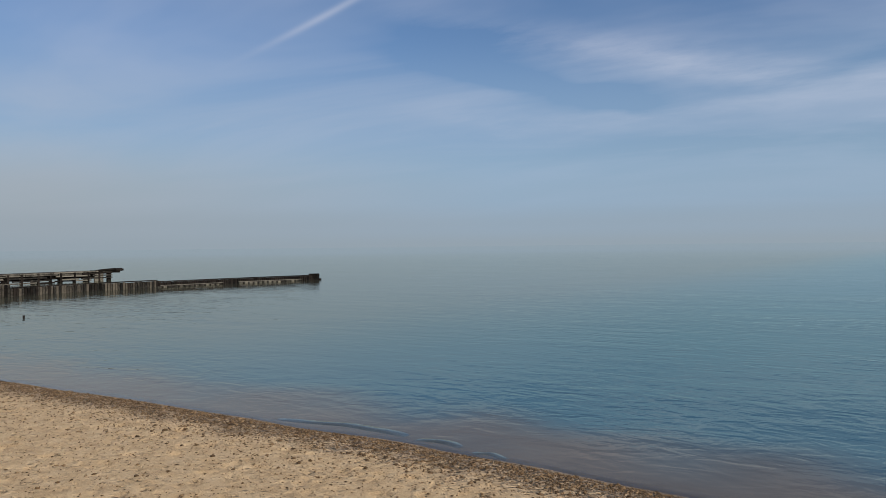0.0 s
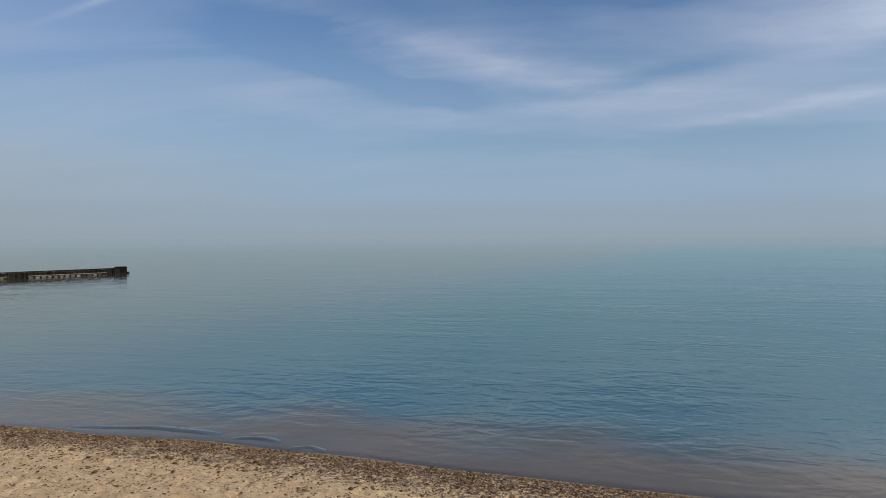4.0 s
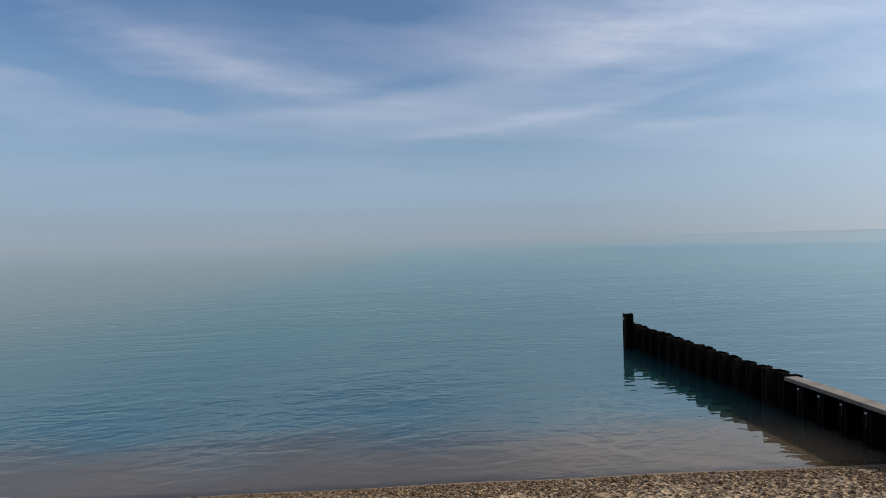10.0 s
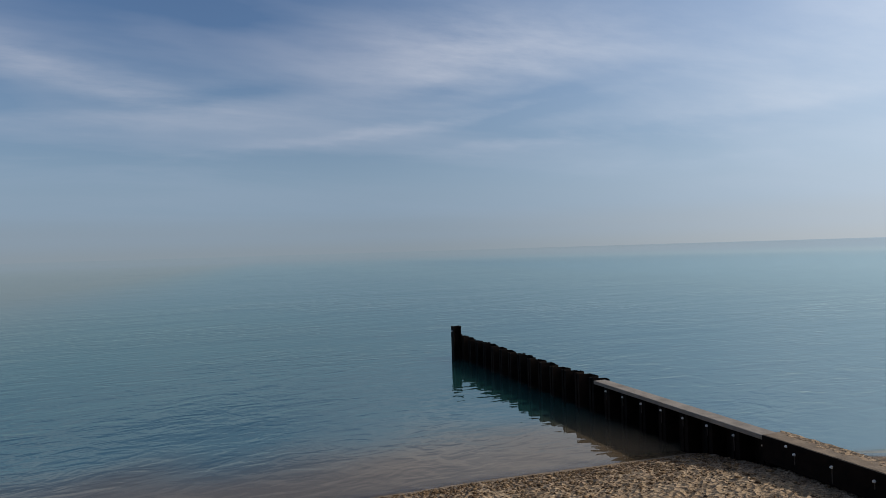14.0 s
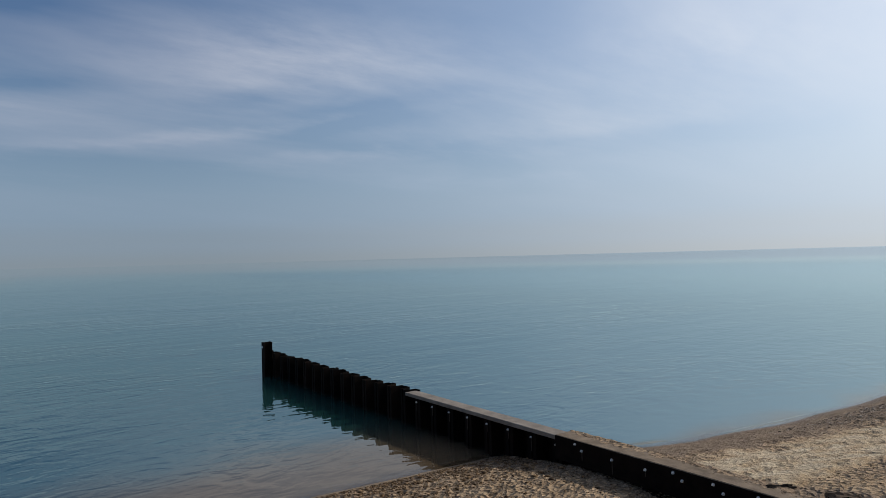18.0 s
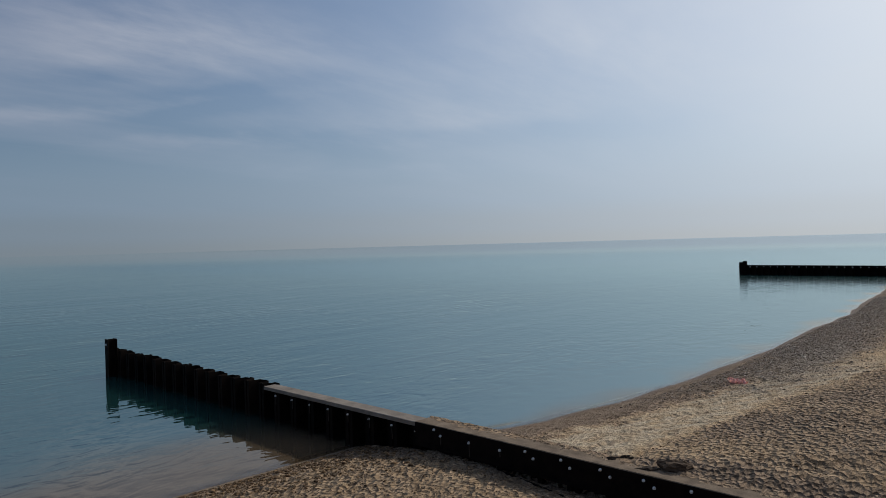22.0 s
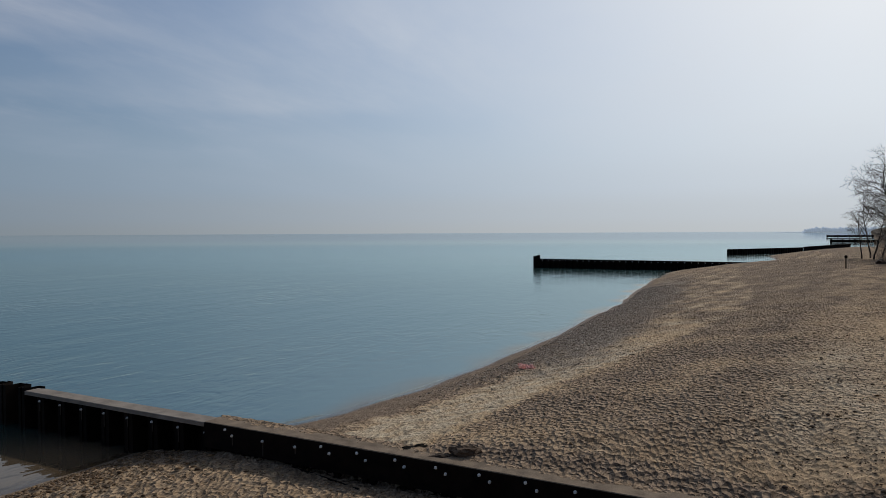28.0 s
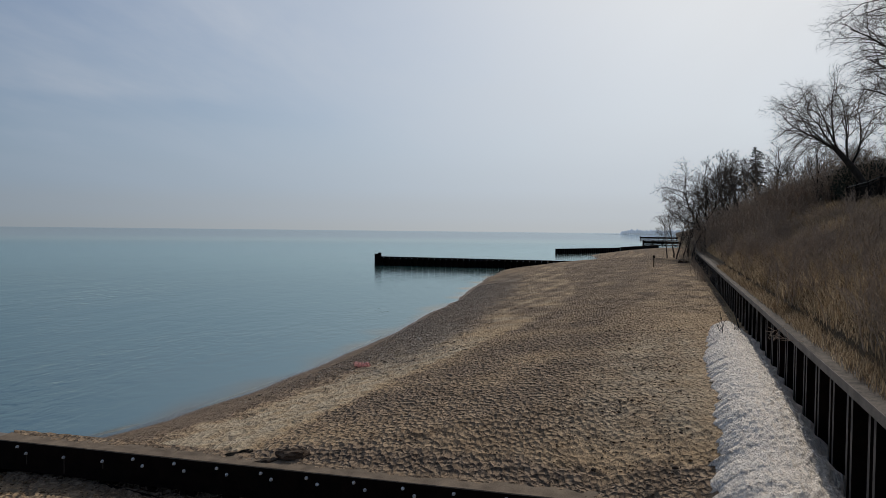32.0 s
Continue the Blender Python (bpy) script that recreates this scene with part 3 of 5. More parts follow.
ws = np.concatenate([mirrored(axis((40, 4700, 1.0, 1.2)))[:-1], axis((-40, 100, 0.5, 1.0), (100, 4700, 1.0, 1.15))])
wv = axis((-20, 8, 4, 1.0), (8, 30, 0.3, 1.0), (30, 4700, 0.6, 1.15))
SW, VW = np.meshgrid(ws, wv, indexing="ij")
depth = -beach(SW, np.maximum(VW, 0))
deep = smooth(-0.03, 0.05, depth)
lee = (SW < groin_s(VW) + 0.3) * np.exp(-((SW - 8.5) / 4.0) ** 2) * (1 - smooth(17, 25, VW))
# last factor paints the hazy sky's grey reflection northward as silt colour
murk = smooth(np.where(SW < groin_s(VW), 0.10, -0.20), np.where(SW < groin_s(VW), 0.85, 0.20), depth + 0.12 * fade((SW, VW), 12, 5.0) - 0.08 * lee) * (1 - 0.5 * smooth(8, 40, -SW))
# ramp by bearing: haze hides the horizon northward, and lets it show to the right
bearing = smooth(0.15, 0.9, np.arctan2(SW, np.maximum(VW, 1.0)))
open_lake = smooth(60, 500, np.hypot(SW, VW)) * (0.04 + 0.96 * bearing)
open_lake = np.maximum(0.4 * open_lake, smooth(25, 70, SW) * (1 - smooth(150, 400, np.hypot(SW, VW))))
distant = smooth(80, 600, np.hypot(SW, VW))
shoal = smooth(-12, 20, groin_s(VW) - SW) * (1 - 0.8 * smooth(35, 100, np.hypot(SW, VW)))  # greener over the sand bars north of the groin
right_cove = np.maximum(0.6 * smooth(34, 60, SW), 0.45 * smooth(0, 25, -SW))
calm_far = np.maximum(np.maximum(np.maximum(smooth(60, 400, np.hypot(SW, VW)), right_cove), 0.7 * (1 - smooth(0.15, 0.7, depth))), 0.82 * (SW < groin_s(VW)) * np.exp(-((SW - groin_s(VW)) / 5.0) ** 2) * (1 - smooth(29, 36, VW)))
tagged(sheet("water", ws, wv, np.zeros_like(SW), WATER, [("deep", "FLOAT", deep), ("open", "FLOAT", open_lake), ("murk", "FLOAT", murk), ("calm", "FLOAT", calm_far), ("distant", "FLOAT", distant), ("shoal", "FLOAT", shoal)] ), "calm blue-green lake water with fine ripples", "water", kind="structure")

# ---------------------------------------------------------------- mesh helpers


def part(name, bm, mat, parent=None, label=""):
    me = bpy.data.meshes.new(name)
    bm.to_mesh(me)
    bm.free()
    me.materials.append(mat)
    ob = new(name, me)
    ob.parent = parent
    return tagged(ob, label)


def again(ob, m, parent):
    """Another part on the same mesh."""
    o = new(ob.name.split(".")[0], ob.data)
    o.parent, o.matrix_basis = parent, m
    return tagged(o, ob.get("label", ""))


def empty(name, label, category, group="", m=None):
    e = new(name)
    e.empty_display_size = 0.2
    if m is not None:
        e.matrix_basis = m
    return tagged(e, label, category, group)


def box(x0, x1, y0, y1, z0, z1, bevel=0.0, bm=None, m=None):
    bm = bm or bmesh.new()
    made = bmesh.ops.create_cube(bm, size=1.0)["verts"]
    for q in made:
        q.co = Vector(((x0 + x1) / 2 + q.co.x * (x1 - x0), (y0 + y1) / 2 + q.co.y * (y1 - y0), (z0 + z1) / 2 + q.co.z * (z1 - z0)))
    if bevel:
        edges = list({e for q in made for e in q.link_edges})
        made = list({q for f in bmesh.ops.bevel(bm, geom=edges, offset=bevel, segments=1, affect="EDGES")["faces"] for q in f.verts} | {q for q in made if q.is_valid})
    if m is not None:
        bmesh.ops.transform(bm, matrix=m, verts=made)
    return bm


def rough_up(bm, amount, cuts=0, seed=0):
    if cuts:
        bmesh.ops.subdivide_edges(bm, edges=bm.edges[:], cuts=cuts, use_grid_fill=True)
    r = random.Random(seed)
    for q in bm.verts:
        q.co += Vector((r.uniform(-1, 1), r.uniform(-1, 1), r.uniform(-1, 1))) * amount
    return bm


def rod(r, z0, z1, sides=10, bm=None, r2=None):
    bm = bm or bmesh.new()
    made = bmesh.ops.create_cone(bm, cap_ends=True, segments=sides, radius1=r, radius2=r if r2 is None else r2, depth=z1 - z0)["verts"]
    bmesh.ops.translate(bm, verts=made, vec=(0, 0, (z0 + z1) / 2))
    return bm


PITCH = 0.82


def pile_mesh(z0, z1):
    """One bay of sheet piling along x, from -PITCH/2 to PITCH/2: outer flange at y=0, inner flange at y=-0.34, 12 mm steel, with the interlock lips."""
    line = [(-0.412, -0.36), (-0.18, -0.36), (-0.135, 0.0), (-0.03, 0.0), (-0.03, -0.03), (0.03, -0.03), (0.03, 0.0), (0.135, 0.0), (0.18, -0.36), (0.412, -0.36)]
    bm = bmesh.new()
    t = 0.014
    rows = []
    for off in (0.0, -t):
        for z in (z0, z1):
            rows.append([bm.verts.new((x, y + off, z)) for x, y in line])
    fb, ft, bb, bt = rows
    for i in range(len(line) - 1):
        bm.faces.new((fb[i], fb[i + 1], ft[i + 1], ft[i]))
        bm.faces.new((bb[i + 1], bb[i], bt[i], bt[i + 1]))
        bm.faces.new((ft[i], ft[i + 1], bt[i + 1], bt[i]))
    for a, b, c, d in ((fb[0], ft[0], bt[0], bb[0]), (fb[-1], bb[-1], bt[-1], ft[-1])):
        bm.faces.new((a, b, c, d))
    return bm


def wall_pile_mesh(z0, z1):
    """One bay of the wall's deep piling, 1.052 long: two narrow front flanges with a slot between, deep pans either side."""
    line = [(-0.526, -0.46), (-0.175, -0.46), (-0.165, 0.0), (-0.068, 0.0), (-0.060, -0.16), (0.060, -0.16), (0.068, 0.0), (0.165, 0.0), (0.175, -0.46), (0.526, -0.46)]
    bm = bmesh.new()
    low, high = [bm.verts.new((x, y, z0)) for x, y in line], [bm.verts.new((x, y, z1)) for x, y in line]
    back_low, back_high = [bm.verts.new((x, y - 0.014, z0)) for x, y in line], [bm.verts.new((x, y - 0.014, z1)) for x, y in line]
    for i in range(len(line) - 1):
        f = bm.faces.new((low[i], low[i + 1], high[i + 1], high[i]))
        f.material_index = 0 if i in (2, 6) else 1  # worn grey flanges; near-black slot and pans carry the recess shade in their colour
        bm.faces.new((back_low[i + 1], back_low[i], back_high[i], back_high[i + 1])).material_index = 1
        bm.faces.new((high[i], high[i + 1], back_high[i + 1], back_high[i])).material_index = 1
    return bm


def bolt_mesh():
    """Round washer with a hexagonal nut, facing +y."""
    bm = rod(0.029, 0.0, 0.012, 12)
    made = bmesh.ops.create_cone(bm, cap_ends=True, segments=6, radius1=0.020, radius2=0.017, depth=0.03)["verts"]
    bmesh.ops.translate(bm, verts=made, vec=(0, 0, 0.027))
    bmesh.ops.rotate(bm, verts=bm.verts, cent=(0, 0, 0), matrix=Matrix.Rotation(radians(-90), 3, "X"))
    return bm


# ---------------------------------------------------------------- the groin
# Local frame of the groin: x along it towards the lake, y to its left side, z up.
G0, G1 = plan(10.40, 0.0), plan(7.39, 31.8)
g_dir = (G1 - G0).normalized()
G_LEN = (G1 - G0).length
G_M = Matrix.Translation(G0) @ Matrix.Rotation(math.atan2(g_dir.y, g_dir.x), 4, "Z")
groin = empty("groin", "rust-black steel sheet-pile groin running from the beach into the lake", "groin", m=G_M)
lake_bed = -2.2
first = None
BOLT0 = 13.40
pile_at = [BOLT0 + PITCH * k for k in range(-14, 24)]
CAP_END = 20.55  # the cap stops here; bare piles beyond
for x in pile_at:
    bare = x > CAP_END
    drop = 0.05 + random.uniform(-0.055, 0.04) if bare else -0.06
    if first is None:
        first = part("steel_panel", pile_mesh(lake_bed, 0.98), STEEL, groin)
        first.matrix_basis = pose(x, 0.17, drop)
    else:
        again(first, pose(x, 0.17, drop), groin)
bm = box(-1.0, 14.2, -0.20, 0.235, 0.93, 1.03, 0.012)
part("cap", rough_up(bm, 0.004, 3), CAP_BROWN, groin, "brown sand-dusted cap plate")
bm = box(14.2, CAP_END, -0.18, 0.225, 0.91, 1.01, 0.012)
part("cap", rough_up(bm, 0.003, 3), CAP, groin, "weathered grey cap plate")
bm = box(-1.0, 14.2, 0.235, 0.25, 0.50, 1.02, 0.004)
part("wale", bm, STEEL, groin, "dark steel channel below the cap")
nut = None
for x in pile_at:
    spots = [(x, 0.80 if x > 14.2 else 0.845)] if x < CAP_END else []
    if x < 11.2 or 13.3 < x < 14.2:
        spots.append((x + 0.19, 0.94))
    for sx, sz in spots:
        m = pose(sx, 0.252 if sx < 14.2 else 0.194, sz + random.uniform(-0.01, 0.01))
        if sx > 11.5 and sz < 0.86:
            run = part("rust_run", box(-0.012, 0.012, -0.004, 0.0, -random.uniform(0.14, 0.34), -0.02), RUN, groin, "brown rust run below a bolt")
            run.matrix_basis = m
        if nut is None:
            nut = part("bolt", bolt_mesh(), ZINC, groin, "pale galvanised bolt and washer")
            nut.matrix_basis = m
        else:
            again(nut, m, groin)


def h_pile(z0, z1, w=0.36, bm=None):
    bm = bm or bmesh.new()
    box(-w / 2, w / 2, w / 2 - 0.03, w / 2, z0, z1, 0.004, bm)
    box(-w / 2, w / 2, -w / 2, -w / 2 + 0.03, z0, z1, 0.004, bm)
    box(-0.015, 0.015, -w / 2 + 0.028, w / 2 - 0.028, z0, z1, 0, bm)
    return bm


post = part("end_post", h_pile(lake_bed, 1.52, 0.36), STEEL, groin, "tall rusted steel H-pile with a drilled hole")
post.matrix_basis = pose(G_LEN - 0.05, 0.31, 0, 0, 0, 0)
again(nut, pose(G_LEN - 0.02, 0.492, 1.3), groin).scale = (1.7, 1.0, 1.7)

# ---------------------------------------------------------------- the retaining wall
W_M = Matrix.Translation(plan(0, 0)) @ pose(0, 0, 0, 0, 0, TURN)
wall = empty("retaining_wall", "dark steel sheet-pile retaining wall with a pale flat cap, holding back the bank", "retaining wall", m=W_M)
first = None
for k in range(-34, 90):
    m = pose(8.94 + 1.052 * k, -0.02, 0)
    if first is None:
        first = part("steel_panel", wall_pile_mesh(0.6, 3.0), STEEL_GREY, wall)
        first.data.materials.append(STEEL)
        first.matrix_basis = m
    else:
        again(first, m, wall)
for k in range(-6, 20):
    bm = box(k * 6.1 + 0.005, k * 6.1 + 6.095, -0.27, 0.035, 3.0, 3.06, 0.008)
    cap = part("cap", rough_up(bm, 0.004, 2, k), WALL_CAP, wall, "soil-stained flat steel cap")
    part("soil_fill", rough_up(box(k * 6.1 + 0.003, k * 6.1 + 6.097, -0.60, -0.272, 2.7, 3.05), 0.012, 3, k), SOIL, wall, "dark soil packed behind the cap")
    o = part("lip", box(k * 6.1 + 0.005, k * 6.1 + 6.095, 0.038, 0.052, 2.93, 3.066, 0.004), CAP, cap, "pale worn cap edge")

# ---------------------------------------------------------------- groins farther along the shore


def pile_row(name, label, a, b, top, mat, post_top=0.0, bolts=False, category="groin", fall=0.0):
    """A straight sheet-pile groin from a (lake end) to b (shore end), world xy."""
    a, b = Vector((*a, 0)), Vector((*b, 0))
    d = (b - a).normalized()
    base = empty(name, label, category, m=Matrix.Translation(a) @ Matrix.Rotation(math.atan2(d.y, d.x), 4, "Z") @ Matrix.Rotation(fall, 4, "Y"))
    first = None
    steps = int((b - a).length / PITCH)
    for k in range(steps):
        m = pose(0.15 + PITCH * (k + 0.5), 0, random.uniform(-0.02, 0.02), 0, 0, 180)
        if first is None:
            first = part("steel_panel", pile_mesh(-2.4, top - 0.06), mat, base)
            first.matrix_basis = m
        else:
            again(first, m, base)
    part("cap", box(0.3, (b - a).length, -0.2, 0.42, top - 0.06, top, 0.01), mat, base)
    if bolts:
        for k in range(steps):
            o = again(nut, pose(0.4 + PITCH * (k + 0.5), -0.03, top - 0.2, 0, 0, 180), base)
            o.scale = (2.2, 1.0, 2.2)
    if post_top:
        for x, z in ((0.12, post_top), (-0.36, post_top - 0.16)):
            q = part("end_post", h_pile(-2.4, z, 0.4), mat, base)
            q.matrix_basis = pose(x, 0.15, 0)
    return base


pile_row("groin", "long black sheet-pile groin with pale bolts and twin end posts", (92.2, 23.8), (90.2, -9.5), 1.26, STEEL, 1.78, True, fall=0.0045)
pile_row("groin", "dark low groin wall beyond the second cove", (151.5, -1.4), (172.8, -17.7), 1.22, DARKWOOD)
pile_row("groin", "dark low groin wall meeting the wooded shore", (172.8, -17.7), (213.0, -33.0), 1.35, DARKWOOD)


def jetty(label, a, b, top, thick, posts):
    """A low open jetty on piles."""
    a, b = Vector((*a, 0)), Vector((*b, 0))
    d = (b - a).normalized()
    length = (b - a).length
    base = empty("jetty", label, "jetty", m=Matrix.Translation(a) @ Matrix.Rotation(math.atan2(d.y, d.x), 4, "Z"))
    part("deck", box(0, length, -1.5, 1.5, top - thick, top, 0.05), DARKWOOD, base)
    part("beam", box(0, length, -1.3, 1.3, top - thick * 1.7, top - thick * 0.98, 0.03), DARKWOOD, base)
    p = part("pile", rod(0.3, -3, top + 0.45, 8), DARKWOOD, base)
    p.matrix_basis = pose(0.3, 0, 0)
    for k in range(1, posts):
        o = again(p, pose(length * k / (posts - 1) - 0.3 * (k == posts - 1), 0, 0 if k % 3 else -0.5), base)
    return base


jetty("dark jetty on piles, far along the shore", (312, -41), (306, -66), 1.3, 0.7, 7)
jetty("distant thin dark jetty at the shore", (560, -71), (552, -120), 1.7, 0.8, 8)

# ---------------------------------------------------------------- the old piers to the north


def plank_pier():
    """Bulkhead of upright planks along a gently bent line, with a walkway ledge on the outer half."""
    line = [(-64.3, 81.6), (-69.4, 70.6), (-73.0, 60.3), (-75.2, 50.8), (-75.4, 46.0), (-75.3, 41.0), (-74.6, 28.0)]
    base = empty("pier", "long weathered timber bulkhead pier standing in the lake", "pier")
    plank = part("plank", rough_up(box(-0.125, 0.125, -0.06, 0.06, -2.5, 0.0, 0.012), 0.004), DARKWOOD, base)
    grey = part("plank", rough_up(box(-0.125, 0.125, -0.06, 0.06, -2.5, 0.0, 0.012), 0.004), PIER, base)
    used = set()
    run = 0.0
    for (ax, ay), (bx, by) in zip(line, line[1:]):
        a, b = Vector((ax, ay, 0)), Vector((bx, by, 0))
        d, length = (b - a).normalized(), (b - a).length
        ang = math.degrees(math.atan2(d.y, d.x))
        x = 0.0
        while x < length:
            at = run + x
            top = 0.72 if at < 23.0 else (0.86 if at < 40.6 else 1.32)
            if at >= 0:
                src = plank if at < 23.1 or random.random() < 0.12 else grey
                m = pose(a.x + d.x * x, a.y + d.y * x, top + random.uniform(-0.05, 0.03), random.uniform(-1, 1), 0, ang)
                if src in used:
                    again(src, m, base)
                else:
                    src.matrix_basis = m
                    used.add(src)
            x += 0.31
        top = 0.72 if run < 22 else (0.9 if run < 40.6 else 1.36)
        m = Matrix.Translation(a) @ Matrix.Rotation(radians(ang), 4, "Z")
        o = part("rail_beam", box(-0.05, length + 0.05, -0.28, 0.02, top - 0.02, top + 0.10, 0.02), DARKWOOD, base)
        o.matrix_basis = m
        # dark panel added behind the planks for the shade in their gaps
        o = part("backing", box(0, length, -0.14, -0.10, -2.5, top - 0.12), DARKWOOD, base)
        o.matrix_basis = m
        if run < 22:
            o = part("waler", box(2.0, length - 0.3, 0.08, 0.30, 0.20, 0.28, 0.02), TIMBER, base, "pale horizontal waler plank")
            o.matrix_basis = m
            k = 2.4
            while k < length - 0.4:
                q = part("bracket", box(-0.09, 0.09, 0.07, 0.30, -0.1, 0.19), DARKWOOD, base)
                q.matrix_basis = m @ pose(k, 0, 0)
                # the lit lower plank faces, made as separate pale blocks
                q = part("filler_block", rough_up(box(0.14, 0.62, 0.07, 0.22, -0.1, 0.13, 0.01), 0.01), TIMBER, base, "lit plank face between brackets, added as a pale block")
                q.matrix_basis = m @ pose(k, 0, 0)
                k += 0.72
        run += length
    q = part("end_block", rough_up(box(-0.7, 0.7, -0.5, 0.5, -2.5, 0.98, 0.05), 0.02, 1), DARKWOOD, base)
    q.matrix_basis = pose(-64.5, 82.0, 0, 0, 0, 20)
    q = part("stub_pile", rod(0.28, -2.5, 0.22, 9), DARKWOOD, base)
    q.matrix_basis = pose(-64.0, 82.75, 0)


plank_pier()


def ruin_pier():
    """An older pier of stacked pale beams on posts, broken at its end."""
    a, b = Vector((-98.3, 72.2, 0)), Vector((-101.5, 40.0, 0))
    d = (b - a).normalized()
    base = empty("pier", "ruined pier of pale beams on posts, broken timbers at its end", "pier", m=Matrix.Translation(a) @ Matrix.Rotation(math.atan2(d.y, d.x), 4, "Z"))
    r = random.Random(5)
    post_src = part("post", rough_up(box(-0.28, 0.28, -0.25, 0.25, -3, 1.3, 0.03), 0.01), DARKWOOD, base)
    post_src.matrix_basis = pose(0.3, 0, 0)
    for k in range(1, 9):
        again(post_src, pose(0.3 + 3.9 * k, r.uniform(-0.1, 0.1), r.uniform(-0.15, 0.1)), base)
    # dark sheet added for the shade in the openings between beams
    part("backing", box(2.0, 32, -0.2, 0.1, 0.55, 1.5), DARKWOOD, base)
    for row, z in enumerate((0.10, 0.42, 0.80, 1.14, 1.42)):
        x = 0.0 if row else 3.4
        while x < 32:
            w = r.uniform(2.6, 5.6)
            o = part("beam", rough_up(box(x, x + w - 0.12, 0.26, 0.58, z, z + 0.20, 0.03), 0.012, 1, int(x)), TIMBER if r.random() < 0.75 else DARKWOOD, base, "pale split beam")
            o.matrix_basis = pose(0, r.uniform(-0.05, 0.05), r.uniform(-0.04, 0.04), 0, r.uniform(-0.4, 0.4), 0)
            x += w + (r.uniform(0.3, 1.6) if row in (1, 2) else 0.0)
    stud = part("stud", box(-0.14, 0.14, 0.12, 0.62, 0.0, 1.5, 0.01), DARKWOOD, base)
    stud.matrix_basis = pose(2.2, 0, 0)
    x = 2.2
    while x < 31:
        x += r.uniform(0.9, 2.4)
        again(stud, pose(x, r.uniform(-0.03, 0.03), 0), base)
    part("deck", rough_up(box(2.4, 32, -2.4, 0.3, 1.50, 1.62, 0.02), 0.02, 3), TIMBER, base, "sagging pale deck")
    part("crib", rough_up(box(1.5, 2.9, 0.16, 0.55, -1.0, 1.25, 0.03), 0.015, 1), TIMBER, base, "pale crib of timber at the pier's end")
    for k in range(8):
        o = part("log", rod(r.uniform(0.14, 0.26), 0, r.uniform(2.2, 4.4), 7), DARKWOOD, base, "dark broken log")
        o.matrix_basis = pose(3.2 - 0.3 * k, r.uniform(-0.6, 0.5), 1.48 + 0.05 * (k % 5), 0, -90 + r.uniform(-7, 7), r.uniform(-10, 10))


ruin_pier()
for x, y, h in ((-50.7, 29.8, 0.24), (-52.6, 27.9, 0.12), (-53.2, 27.4, 0.1), (-55.5, 26.6, 0.14)):
    q = part("pile_stub", rod(0.11 if h > 0.2 else 0.08, -1.6, h * 0.8, 9, r2=0.07), DARKWOOD)
    q.matrix_basis = pose(x, y, 0, 2, -3, 0)
    tagged(q, "dark rotted pile stub standing in the shallows", "pile", "pile stubs in the shallows")

# ---------------------------------------------------------------- snow bank along the wall


